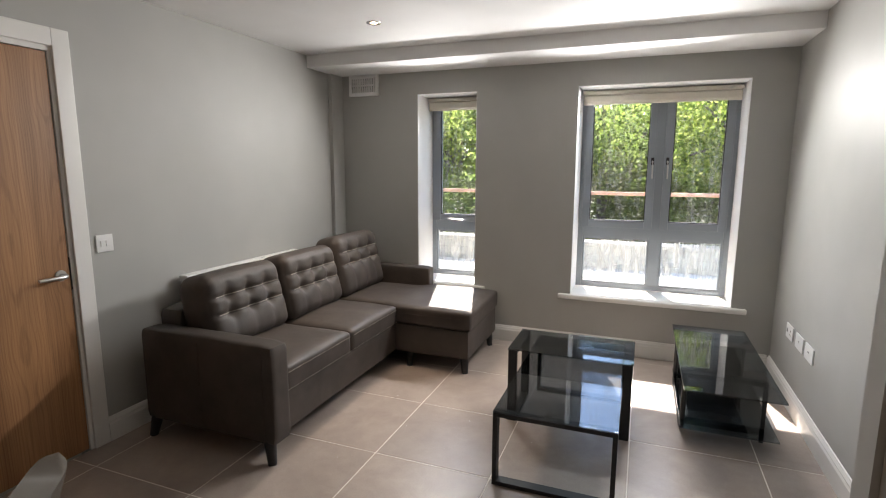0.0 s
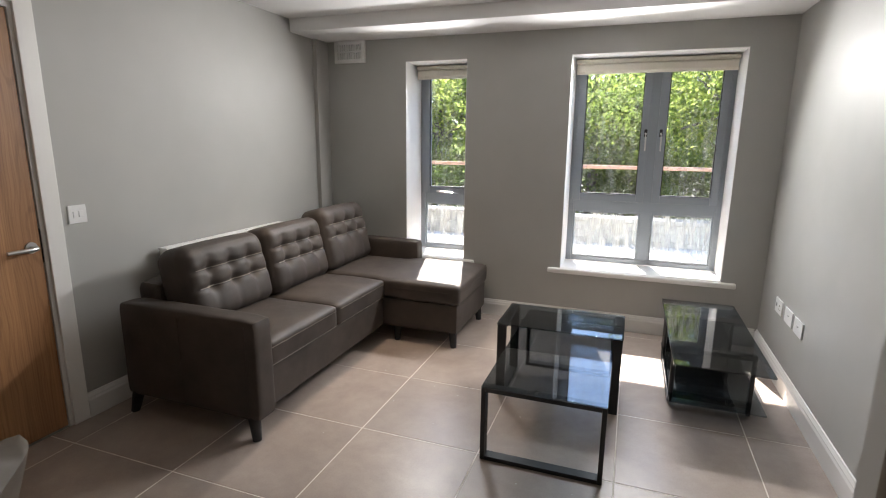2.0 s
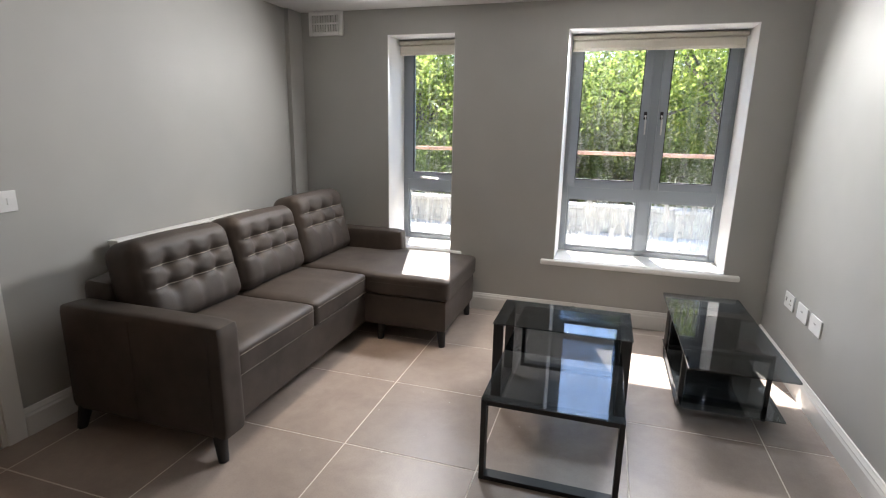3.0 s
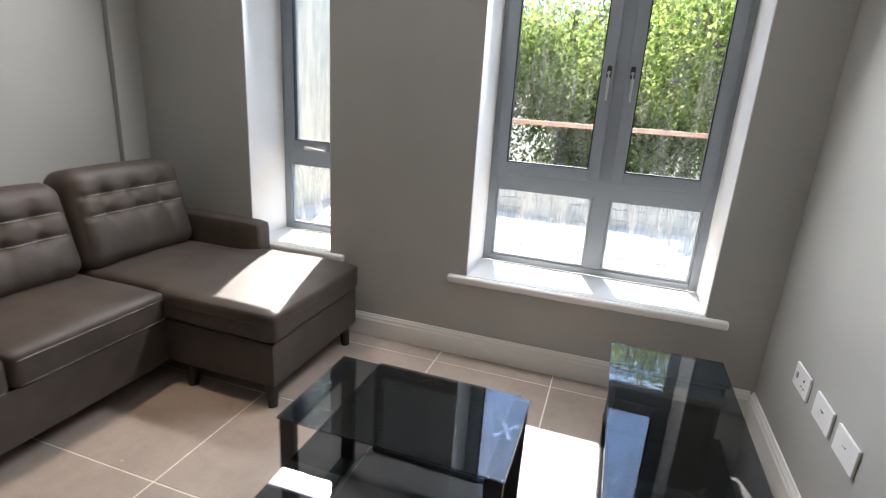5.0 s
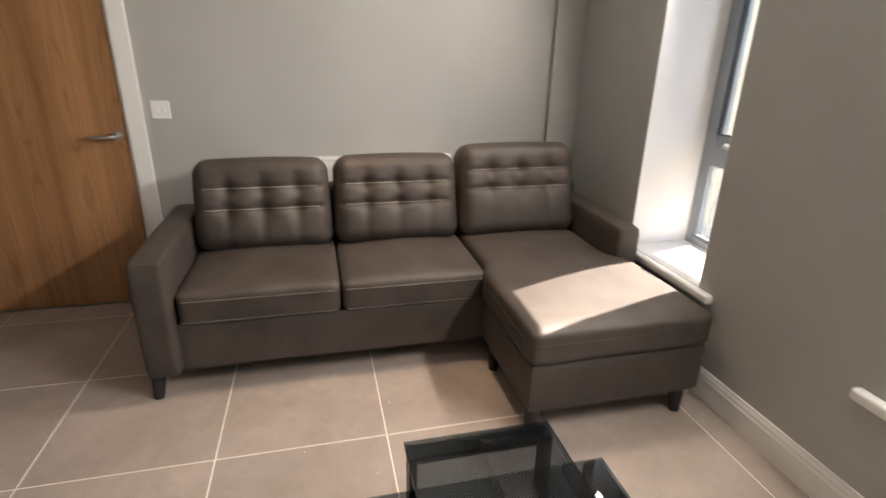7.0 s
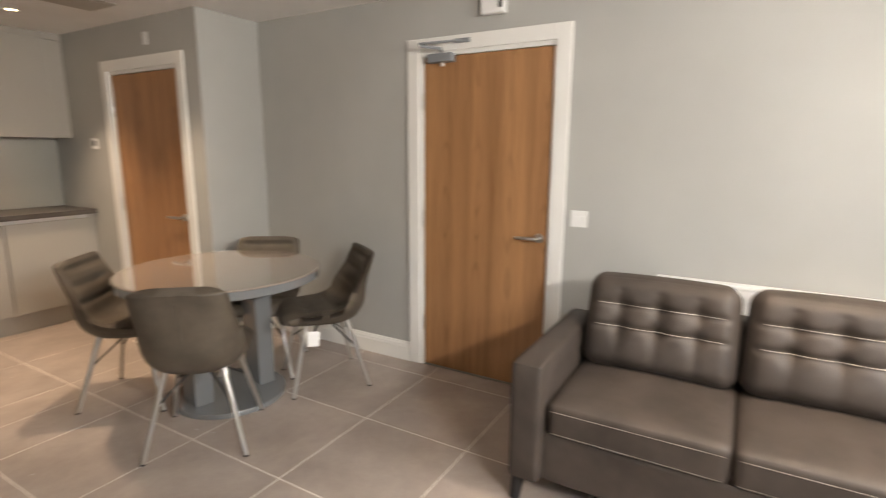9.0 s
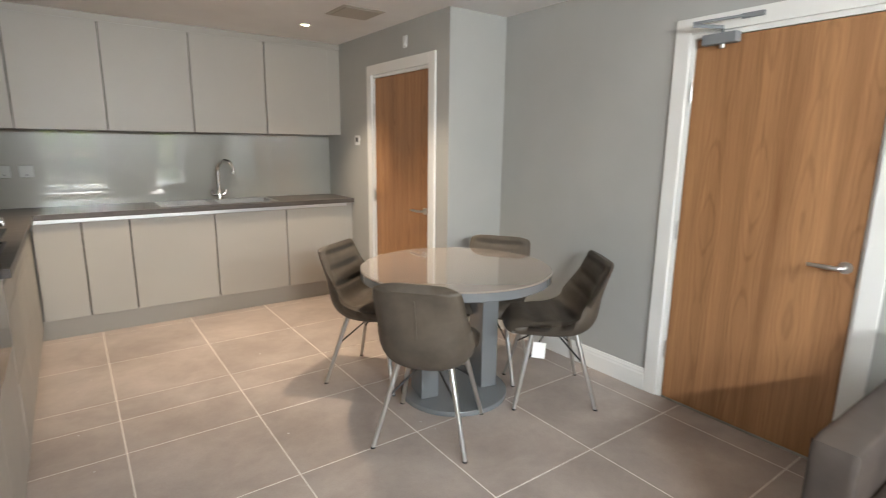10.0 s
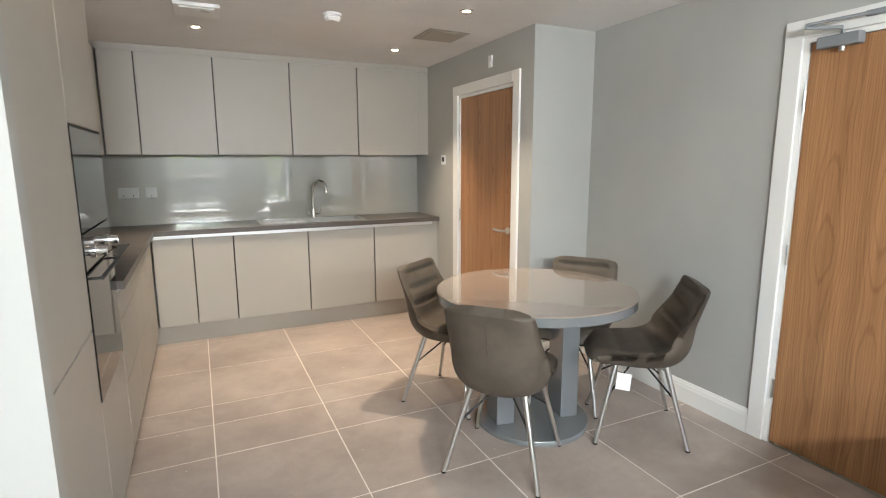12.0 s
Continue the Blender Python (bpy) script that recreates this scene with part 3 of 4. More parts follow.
# ---- ceiling fittings ----
def downlight(x, y, z=ZC):
    t = thing("downlight", "recessed ceiling downlight with a chrome ring", "downlight", "ceiling downlights")
    part("ring", lathe([(0.023, -0.001), (0.03, -0.005), (0.044, -0.004), (0.046, 0.001)], 28, (x, y, z)), CHROME, t)
    part("lamp", lathe([(0.004, -0.003), (0.022, -0.002), (0.022, 0.001)], 24, (x, y, z)), GLOW, t, "lit warm lamp face")
    s = new("downlight_beam", bpy.data.lights.new("downlight_beam", "SPOT"))
    s.data.energy, s.data.color, s.data.spot_size, s.data.spot_blend, s.data.shadow_soft_size = 10.0, (1.0, 0.79, 0.58), radians(82), 1.0, 0.03
    s.location = (x, y, z - 0.02)


for x, y in ((-0.41, 1.413), (-0.335, -2.09), (-0.321, -3.283), (1.118, -3.146)):
    downlight(x, y)
smoke = thing("smoke_detector", "round white smoke detector on the ceiling", "smoke detector")
part("base", lathe([(0.055, 0.0), (0.056, -0.012), (0.05, -0.016)], 32, (0.374, -2.476, ZC)), WHITE, smoke)
part("head", lathe([(0.046, -0.012), (0.048, -0.03), (0.036, -0.044), (0.015, -0.046)], 32, (0.374, -2.476, ZC)), WHITE, smoke)
for nm, c, w in (("extract_vent", (1.114, -2.68), 0.24), ("access_panel", (-0.45, -2.695), 0.31)):
    t = thing(nm, "flat square white extract grille in the ceiling" if nm == "extract_vent" else "flat beige square access panel in the ceiling", "vent" if nm == "extract_vent" else "panel")
    part("plate", box((c[0] - w / 2, c[1] - w / 2, ZC - (0.02 if nm == "extract_vent" else 0.006)), (c[0] + w / 2, c[1] + w / 2, ZC), 0.004), WHITE if nm == "extract_vent" else CAB, t)
    part("face", box((c[0] - w / 2 + 0.03, c[1] - w / 2 + 0.03, ZC - (0.026 if nm == "extract_vent" else 0.009)), (c[0] + w / 2 - 0.03, c[1] + w / 2 - 0.03, ZC - 0.005), 0.003), WHITE if nm == "extract_vent" else CAB, t)


# ---- sofa ----
sofa = thing("corner_sofa", "grey-brown leatherette corner sofa with buttoned cushions and chaise", "sofa")
ZB, ZS = 0.105, 0.455


def seam(points, r=0.0022):
    return tube(points, r, 6)


def padded(name, lo, hi, r, label="", cuts=12, belly=0.012):
    c = [(a + b) / 2 for a, b in zip(lo, hi)]
    s = [b - a for a, b in zip(lo, hi)]

    def shape(p, u):
        q = p.copy()
        q.z += belly * (1 - u.x ** 2) * (1 - u.y ** 2) * (1 if u.z > 0 else 0.2)
        q.z += 0.004 * noise.noise((q + Vector(c)) * 5)
        q.x += 0.003 * noise.noise((q + Vector(c)) * 4 + Vector((9, 0, 0)))
        return q + Vector(c)
    return part(name, soft_box(s, r, cuts, shape), SOFA, sofa, label)


padded("base_frame", (-1.2, 0.42, ZB), (-0.425, 1.72, 0.318), 0.018, belly=0)
padded("chaise_base", (-1.2, 1.70, ZB), (0.13, 2.43, 0.318), 0.022, belly=0)
padded("back_frame", (-1.235, 0.43, ZB), (-1.06, 2.45, 0.685), 0.05, belly=0.006)
arm = padded("arm", (-1.215, 0.298, ZB), (-0.375, 0.437, 0.602), 0.03, belly=0.004)
part("stitching", seam([(-0.43, 0.2965, ZB + 0.02), (-0.43, 0.2955, 0.35), (-0.43, 0.2965, 0.575)]), SOFA, arm)
part("stitching", seam([(-0.82, 0.2965, ZB + 0.02), (-0.82, 0.2955, 0.35), (-0.82, 0.2965, 0.575)]), SOFA, arm)
padded("arm", (-1.215, 2.34, ZB), (-0.43, 2.465, 0.602), 0.03, belly=0.004)
for y0, y1 in ((0.44, 1.073), (1.077, 1.705)):
    seat = padded("seat_cushion", (-1.08, y0, 0.31), (-0.41, y1, 0.45), 0.028, cuts=16, belly=0.02)
    part("stitching", seam([(-0.4085, y0 + 0.02 + k * (y1 - y0 - 0.04) / 10, 0.418) for k in range(11)], 0.0009), THREAD, seat, "pale contrast stitching")
    part("stitching", seam([(-0.4085, y0 + 0.02 + k * (y1 - y0 - 0.04) / 10, 0.328) for k in range(11)], 0.0007), THREAD, seat)


def chaise_shape(p, u):
    q = p + Vector((-0.465, 2.03, 0.385))
    f = min(1, max(0, (q.x + 0.51) / 0.1))
    f = f * f * (3 - 2 * f)
    if u.y > 0:
        q.y += 0.085 * f * u.y
    else:
        q.y += 0.035 * f * u.y
    q.z += 0.018 * (1 - u.x ** 2) * (1 - u.y ** 2) * (1 if u.z > 0 else 0.1) + 0.004 * noise.noise(q * 5)
    return q


ch = part("chaise_cushion", soft_box((1.22, 0.62, 0.142), 0.032, 26, chaise_shape), SOFA, sofa)
part("stitching", seam([(-0.38 + k * 0.045, 1.6835, 0.40) for k in range(11)], 0.0018), SOFA, ch)
part("stitching", seam([(0.1455, 1.72 + k * 0.062, 0.40) for k in range(11)], 0.0018), SOFA, ch)


def back_cushion(y0, y1, top, buttons):
    w, h, t = y1 - y0, top - 0.43, 0.225
    cols, rws = buttons

    def shape(p, u):
        q = p.copy()
        puff = 0.026 * (1 - abs(u.y) ** 3) * (1 - abs(u.z) ** 3)
        if u.x > 0.2:
            q.x += puff
            e = 1 - max(0, (0.94 - u.x) / 0.74) if u.x < 0.94 else 1
            dz_line = min(abs(u.z - zz) for zz in rws) * h / 2
            q.x -= e * 0.010 * math.exp(-(dz_line / 0.014) ** 2) * (1 if abs(u.y) < 0.86 else max(0, (1 - abs(u.y)) / 0.14))
            for cc in cols:
                for zz in rws:
                    dd = ((u.y - cc) * w / 2) ** 2 + ((u.z - zz) * h / 2) ** 2
                    q.x -= e * (0.018 * math.exp(-dd / 0.0009) + 0.016 * math.exp(-dd / 0.0045))
                a = abs(u.y - cc) * w / 2
                if rws[0] - 0.05 < u.z < rws[1] + 0.35 or u.z < rws[0]:
                    q.x -= e * 0.006 * math.exp(-(a / 0.022) ** 2)
            q.x += 0.003 * noise.noise(q * 9 + Vector((0, y0 * 7, 0)))
        else:
            q.x += -0.3 * puff
        q.y *= 1 - 0.018 * (u.z + 1)
        q.z += 0.008 * (1 - u.y ** 2) * (1 if u.z > 0.9 else 0)
        return q
    m = Matrix.Translation((-0.985, (y0 + y1) / 2, (top + 0.43) / 2)) @ Euler((0, radians(-13), 0)).to_matrix().to_4x4()
    c = part("back_cushion", soft_box((t, w, h), 0.07, 44, shape), SOFA, sofa, "buttoned back cushion", m=m)
    for zz in rws:
        pts = []
        for k in range(41):
            uy = -0.82 + 1.64 * k / 40
            p = shape(Vector((t / 2, uy * w / 2, zz * h / 2)), Vector((1, uy, zz)))
            pts.append(p + Vector((0.004, 0, 0.002)))
        part("stitching", seam(pts, 0.002), THREAD, c, "pale contrast stitching")
    return c


ROWS_UP = (-0.10, 0.36)
back_cushion(0.442, 1.07, 0.853, ((-0.5, 0.0, 0.5), ROWS_UP))
back_cushion(1.076, 1.70, 0.858, ((-0.5, 0.0, 0.5), ROWS_UP))
back_cushion(1.706, 2.345, 0.90, ((-0.5, 0.0, 0.5), (0.04, 0.44)))
for x, y, dx, dy in ((-0.435, 0.335, 0.02, -0.012), (-1.17, 0.335, -0.03, -0.012), (0.085, 1.74, 0.012, -0.01), (0.085, 2.36, 0.012, 0.0), (-0.33, 1.74, 0, -0.01), (-1.15, 2.38, -0.02, 0.01)):
    part("leg", rods(((x + dx, y + dy, 0.0), (x, y, ZB + 0.02), 0.021, 0.031), n=14), BLACK, sofa, "tapered black wooden leg")


# ---- glass tables ----
def loop_frame(x0, x1, y, z0, z1, wide, deep):
    return boxes(((x0, y - deep / 2, z0), (x0 + wide, y + deep / 2, z1)), ((x1 - wide, y - deep / 2, z0), (x1, y + deep / 2, z1)),
                 ((x0 + wide, y - deep / 2, z0), (x1 - wide, y + deep / 2, z0 + wide)), ((x0 + wide, y - deep / 2, z1 - wide), (x1 - wide, y + deep / 2, z1)), bev=0.002)


def tape_cross(parent, x, y, z, ang):
    bm = bmesh.new()
    for a in (ang, ang + 1.1):
        add_box(bm, (-0.045, -0.007, 0), (0.045, 0.007, 0.0012), 0, 2, Matrix.Translation((x, y, z)) @ Euler((0, 0, a)).to_matrix().to_4x4())
    part("tape", bm, TAPE, parent, "crossed strip of clear packing tape")


def nest_table(label, x0, x1, y0, y1, top, wide_legs, marks):
    t = thing("nesting_table", label, "table", "nest of glass tables")
    part("glass_top", box((x0, y0, top - 0.008), (x1, y1, top), 0.002), SMOKED, t, "smoked glass top")
    zt = top - 0.0085
    if wide_legs:
        # flat-bar loops under the two short ends
        for xa in (x0 + 0.004, x1 - 0.054):
            part("leg_frame", boxes(((xa, y0 + 0.006, 0), (xa + 0.05, y0 + 0.026, zt)), ((xa, y1 - 0.026, 0), (xa + 0.05, y1 - 0.006, zt)),
                                    ((xa, y0 + 0.026, 0), (xa + 0.05, y1 - 0.026, 0.02)), ((xa, y0 + 0.026, zt - 0.02), (xa + 0.05, y1 - 0.026, zt)), bev=0.002), BLACK, t, "black flat-bar loop leg")
    else:
        for ya in (y0 + 0.028, y1 - 0.028):
            part("leg_frame", loop_frame(x0, x1, ya, 0, zt, 0.02, 0.05), BLACK, t, "black flat-bar loop leg")
    for mk in marks:
        tape_cross(t, *mk)
    return t


nest_table("taller black steel nesting table with smoked glass top", 0.531, 1.199, 1.177, 1.567, 0.428, True, [(0.565, 1.36, 0.4282, 1.2), (0.87, 1.545, 0.4282, -0.4), (1.16, 1.38, 0.4282, 0.9)])
nest_table("lower black steel nesting table with smoked glass top", 0.62, 1.153, 0.556, 1.688, 0.36, False, [(0.86, 0.60, 0.3602, 0.5), (0.92, 1.655, 0.3602, -0.3)])
tv = thing("tv_stand", "low black glass television stand with lower shelf", "tv stand")
part("glass_top", box((1.437, 1.14, 0.342), (1.88, 2.29, 0.352), 0.002), SMOKED, tv, "smoked glass top")
part("shelf", box((1.447, 1.285, 0.075), (1.90, 2.15, 0.083), 0.002), SMOKED, tv, "smoked glass lower shelf")
# a bent steel loop on one side, straight legs on the other
arc = [(1.40, 0.3415), (1.40, 0.09), (1.405, 0.055), (1.42, 0.027), (1.45, 0.0135), (1.52, 0.013), (1.97, 0.013), (2.04, 0.0135), (2.07, 0.027), (2.085, 0.055), (2.09, 0.09), (2.09, 0.3415)]
part("leg", tube([(1.462, y, z) for y, z in arc], 0.0135, 10), BLACK, tv, "bent black steel loop leg")
for ya in (1.43, 2.09):
    part("leg", box((1.838, ya - 0.01, 0), (1.858, ya + 0.01, 0.3415), 0.002), BLACK, tv, "black steel leg")
for ya in (1.42, 2.09):
    part("cross_rail", box((1.4755, ya - 0.02, 0.318), (1.8375, ya + 0.02, 0.3415), 0.002), BLACK, tv)
    part("cross_rail", box((1.4755, ya - 0.02, 0.05), (1.8375, ya + 0.02, 0.0745), 0.002), BLACK, tv)
part("back_panel", box((1.4755, 2.065, 0.0835), (1.8375, 2.07, 0.317)), BLACKGLASS, tv)
part("cover_panel", box((1.439, 1.96, 0.328), (1.836, 2.066, 0.3415), 0.002), BLACK, tv, "opaque black strip under the glass top")
part("cover_panel", box((1.439, 2.112, 0.328), (1.878, 2.288, 0.3415), 0.002), BLACK, tv)
film = box((1.437, 1.90, 0.3521), (1.88, 2.0, 0.3524))
part("film_strip", film, TAPE, tv, "crumpled strip of clear packing film")
tape_cross(tv, 1.66, 2.06, 0.3522, 0.3)
tape_cross(tv, 1.68, 1.42, 0.3522, -0.1)


# ---- dining set ----
TC = (-0.42, -1.452)
table = thing("round_dining_table", "round taupe gloss dining table on a grey disc pedestal", "table", m=Matrix.Translation((*TC, 0)))
part("tabletop", lathe([(0.02, 0.742), (0.527, 0.742), (0.53, 0.745), (0.53, 0.7485), (0.527, 0.751), (0.522, 0.7512), (0.02, 0.7512)], 96), TABLETOP, table, "taupe lacquered glass top")
part("edge_band", lathe([(0.47, 0.698), (0.524, 0.698), (0.528, 0.702), (0.528, 0.7415), (0.47, 0.7415)], 96), TABLEBASE, table, "grey gloss edge band")
part("base_disc", lathe([(0.02, 0.0), (0.305, 0.0), (0.308, 0.004), (0.308, 0.022), (0.304, 0.028), (0.02, 0.028)], 72), TABLEBASE, table, "grey gloss disc base")
for a, off in ((0.0, 0.185), (math.pi, 0.185)):
    m = Euler((0, 0, radians(-12) + a)).to_matrix().to_4x4()
    bm = bmesh.new()
    add_box(bm, (off - 0.05, -0.085, 0.0285), (off + 0.05, 0.085, 0.698), 0.004, 2, m)
    part("pedestal_post", bm, TABLEBASE, table, "grey gloss rectangular post")


def dining_chair(at, facing, label):
    """A tub chair whose back is against its facing direction; local +y is forward."""
    ang = math.atan2(facing[1], facing[0]) - math.pi / 2
    c = thing("dining_chair", label, "chair", "chairs round the table", Matrix.Translation((*at, 0)) @ Euler((0, 0, ang)).to_matrix().to_4x4())
    prof = [(0.245, 0.425), (0.235, 0.452), (0.19, 0.466), (0.10, 0.462), (0.0, 0.452), (-0.09, 0.446), (-0.15, 0.455), (-0.19, 0.49), (-0.211, 0.545), (-0.224, 0.61), (-0.238, 0.68), (-0.252, 0.745), (-0.264, 0.797), (-0.27, 0.813)]
    half = [0.175, 0.19, 0.205, 0.222, 0.234, 0.24, 0.242, 0.24, 0.234, 0.225, 0.215, 0.208, 0.202, 0.196]
    lift = [0, 0, 0.003, 0.012, 0.03, 0.062, 0.095, 0.11, 0.10, 0.07, 0.04, 0.02, 0.008, 0]
    n, sub = 20, 4
    rows_v = []
    for i in range(len(prof) - 1):
        for k in range(sub):
            f = k / sub
            rows_v.append((i + f))
    rows_v += [12.85, 12.93, 12.97, 13]

    def at_v(arr, v):
        i = min(int(v), len(arr) - 2)
        f = v - i
        p0, p1, p2, p3 = arr[max(i - 1, 0)], arr[i], arr[i + 1], arr[min(i + 2, len(arr) - 1)]
        return 0.5 * (2 * p1 + (p2 - p0) * f + (2 * p0 - 5 * p1 + 4 * p2 - p3) * f * f + (3 * p1 - p0 - 3 * p2 + p3) * f ** 3)
    py, pz = [p[0] for p in prof], [p[1] for p in prof]

    def surface(v, u):
        y, z, w, l = at_v(py, v), at_v(pz, v), at_v(half, v), at_v(lift, v)
        top = max(0.0, (v - 11.4) / 1.6)
        w *= 1 - 0.34 * (1 - math.sqrt(max(0.0, 1 - top * top)))
        e = abs(u) ** 2.6
        dy, dz = at_v(py, min(v + 0.05, 13)) - at_v(py, max(v - 0.05, 0)), at_v(pz, min(v + 0.05, 13)) - at_v(pz, max(v - 0.05, 0))
        nrm = Vector((0, dz, -dy))
        nrm = nrm.normalized() if nrm.length else Vector((0, 0, 1))
        up = Vector((0, 0.45, 0.9)).normalized()
        p = Vector((u * w * (1 - 0.1 * l * e * 4), y, z)) + (nrm * 0.55 + up * 0.45) * l * e
        return p, nrm
    bm = bmesh.new()
    front, back = [], []
    for v in rows_v:
        fr, bk = [], []
        for j in range(n + 1):
            u = -1 + 2 * j / n
            p, nrm = surface(v, u)
            groove = sum(math.exp(-((v - g) / 0.17) ** 2) for g in (8.5, 9.9, 11.4, 2.9, 4.6)) * (1 if abs(u) < 0.8 else 0.2)
            edge = 1 - abs(u) ** 8
            fr.append(bm.verts.new(p + nrm * (0.030 * edge - 0.020 * groove)))
            bk.append(bm.verts.new(p - nrm * (0.068 - 0.036 * min(1, max(0, (v - 5) / 4))) * edge))
        front.append(fr), back.append(bk)
    for a, b, flip in ((front, front, False), (back, back, True)):
        for i in range(len(a) - 1):
            for j in range(n):
                q = (a[i][j], a[i][j + 1], a[i + 1][j + 1], a[i + 1][j])
                bm.faces.new(q[::-1] if flip else q)
    for i in range(len(front) - 1):
        for j in (0, n):
            bm.faces.new((front[i][j], front[i + 1][j], back[i + 1][j], back[i][j]))
    for j in range(n):
        for i in (0, len(front) - 1):
            bm.faces.new((front[i][j], front[i][j + 1], back[i][j + 1], back[i][j]))
    shell = part("shell", bm, CHAIR, c, "channel-stitched tub seat and back")
    pts = []
    for k in range(16):
        p, nrm = surface(7.2 + k * 0.28, 0.0)
        pts.append(p - nrm * 0.0335)
    part("back_seam", tube(pts, 0.0035, 6), CHAIR, shell)
    feet = [(-0.222, 0.222), (0.222, 0.222), (-0.222, -0.222), (0.222, -0.222)]
    tops = [(-0.13, 0.12), (0.13, 0.12), (-0.12, -0.11), (0.12, -0.11)]
    for (fx, fy), (tx, ty) in zip(feet, tops):
        leg = part("leg", rods(((fx, fy, 0.004), (tx, ty, 0.432), 0.010, 0.0145), n=14), STEEL, c, "slim brushed steel leg")
        part("foot_cap", rods(((fx, fy, 0.0), (fx, fy, 0.008), 0.011)), BLACK, leg)
    mid = [tuple(f + (t - f) * 0.55 for f, t in zip(a, b)) + (0.24,) for a, b in zip(feet, tops)]
    for a, b in ((0, 3), (1, 2)):
        part("cross_brace", tube([mid[a], (0, 0, 0.405), mid[b]], 0.005, 8), BLACK, c, "thin black cross brace")
    part("seat_plate", box((-0.14, -0.13, 0.418), (0.14, 0.14, 0.43), 0.003), BLACK, c)
    return c


CH = "taupe tub dining chair on brushed steel legs"
dining_chair((-0.066, -1.173), (-0.76, -0.65), CH + " facing the dining table")
cc = dining_chair((-0.865, -1.137), (0.815, -0.58), CH + " with a paper tag")
dining_chair((-0.15, -1.90), (-0.573, 0.82), CH + " beside the kitchen")
dining_chair((-0.80, -1.60), (0.825, 0.564), CH + " in the wall corner")
tag = tagged(new("paper_tag", finish("paper_tag", box((-0.035, -0.0008, -0.045), (0.035, 0.0008, 0.045), 0.0004), PAPER)), "small white paper tag hanging under the chair seat", "tag")
tag2 = tagged(new("paper_tag", tag.data), "small white paper tag hanging under the chair seat", "tag")
tag2.matrix_basis = pose(-0.20, -1.16, 0.30, 0, 5, 50) @ Matrix.Diagonal((0.45, 1, 0.8, 1))
tag.location = (-0.69, -1.05, 0.325)
tag.rotation_euler = (0, radians(-4), radians(-42))
part("string", rods(((0, 0, 0.044), (-0.01, 0, 0.095), 0.0008), n=6), THREAD, tag)


# ---- kitchen ----
XT = 1.54
YL, YU = -3.66, -3.868


def front(name, lo, hi, mat, parent, label=""):
    return part(name, box(lo, hi, 0.0018, 1), mat, parent, label, smooth=False)


def base_unit(x0, x1, label="matt cashmere base unit with plain handleless door"):
    u = thing("base_cabinet", label, "cabinet", "base units along the wall")
    # body coloured near-black, so the shade in the door gaps is painted
    part("body", box((x0, YB + 0.02, 0.15), (x1, YL - 0.021, 0.868)), SHADOWGAP, u)
    front("door", (x0 + 0.0025, YL - 0.02, 0.15), (x1 - 0.0025, YL, 0.842), CAB, u)
    return u


for x0, x1 in ((1.252, 1.532), (0.954, 1.250), (0.360, 0.952), (-0.228, 0.358), (-0.806, -0.230)):
    base_unit(x0 + 0.001, x1 - 0.001)
filler = thing("filler_panel", "narrow cashmere filler beside the last base unit", "panel")
part("panel", box((XK + 0.001, YL - 0.035, 0.15), (-0.808, YL - 0.015, 0.868)), CAB, filler)
plinth = thing("plinth", "plinth board under the base units with shade in its colour", "plinth")
# same laminate as the doors, coloured darker for the shade down here
part("board", box((XK + 0.001, YL - 0.055, 0), (XT + 0.05, YL - 0.035, 0.148), 0.002), CABDARK, plinth)
part("board", box((XT + 0.035, YL - 0.0355, 0), (XT + 0.055, -0.66, 0.095), 0.002), CABDARK, plinth)
grip = thing("handle_channel", "aluminium finger channel under the worktop", "trim")
part("channel", box((-0.806, YL - 0.028, 0.842), (XT - 0.002, YL - 0.006, 0.8715), 0.002), ALU, grip)
part("channel", box((XT + 0.006, -3.63, 0.842), (XT + 0.028, -1.835, 0.8715), 0.002), ALU, grip)
drawers = thing("drawer_unit", "wide cashmere pan drawer unit under the hob", "cabinet")
part("body", box((XT + 0.021, -3.63, 0.15), (XR - 0.01, -1.835, 0.868)), CABDARK, drawers)
for ya, yb in ((-3.15, -2.36), (-2.357, -1.835)):
    for za, zb in ((0.10, 0.425), (0.43, 0.722), (0.727, 0.842)):
        front("drawer_front", (XT, ya + 0.0015, za), (XT + 0.02, yb - 0.0015, zb), CAB, drawers)
front("corner_panel", (XT, -3.64, 0.10), (XT + 0.02, -3.152, 0.842), CAB, drawers)
top = thing("worktop", "dark brown laminate L-shaped worktop", "worktop")
sx0, sx1, sy0, sy1 = -0.165, 0.30, -4.07, -3.73
wt = boxes(((XK + 0.001, YB + 0.012, 0.872), (sx0, -3.63, 0.91)), ((sx1, YB + 0.012, 0.872), (XR - 0.012, -3.63, 0.91)), ((sx0, YB + 0.012, 0.872), (sx1, sy0, 0.91)), ((sx0, sy1, 0.872), (sx1, -3.63, 0.91)),
           ((XT - 0.03, -3.63, 0.872), (XR - 0.012, -1.835, 0.91)))
part("slab", wt, WORKTOP, top)
sink = thing("kitchen_sink", "stainless steel inset sink with drainer", "sink")
part("rim", boxes(((sx0 - 0.02, sy0 - 0.02, 0.9105), (sx0 + 0.012, sy1 + 0.02, 0.915)), ((sx1 - 0.012, sy0 - 0.02, 0.9105), (sx1 + 0.02, sy1 + 0.02, 0.915)),
                  ((sx0 + 0.012, sy0 - 0.02, 0.9105), (sx1 - 0.012, sy0 + 0.012, 0.915)), ((sx0 + 0.012, sy1 - 0.012, 0.9105), (sx1 - 0.012, sy1 + 0.02, 0.915)), bev=0.0015), SINK, sink)
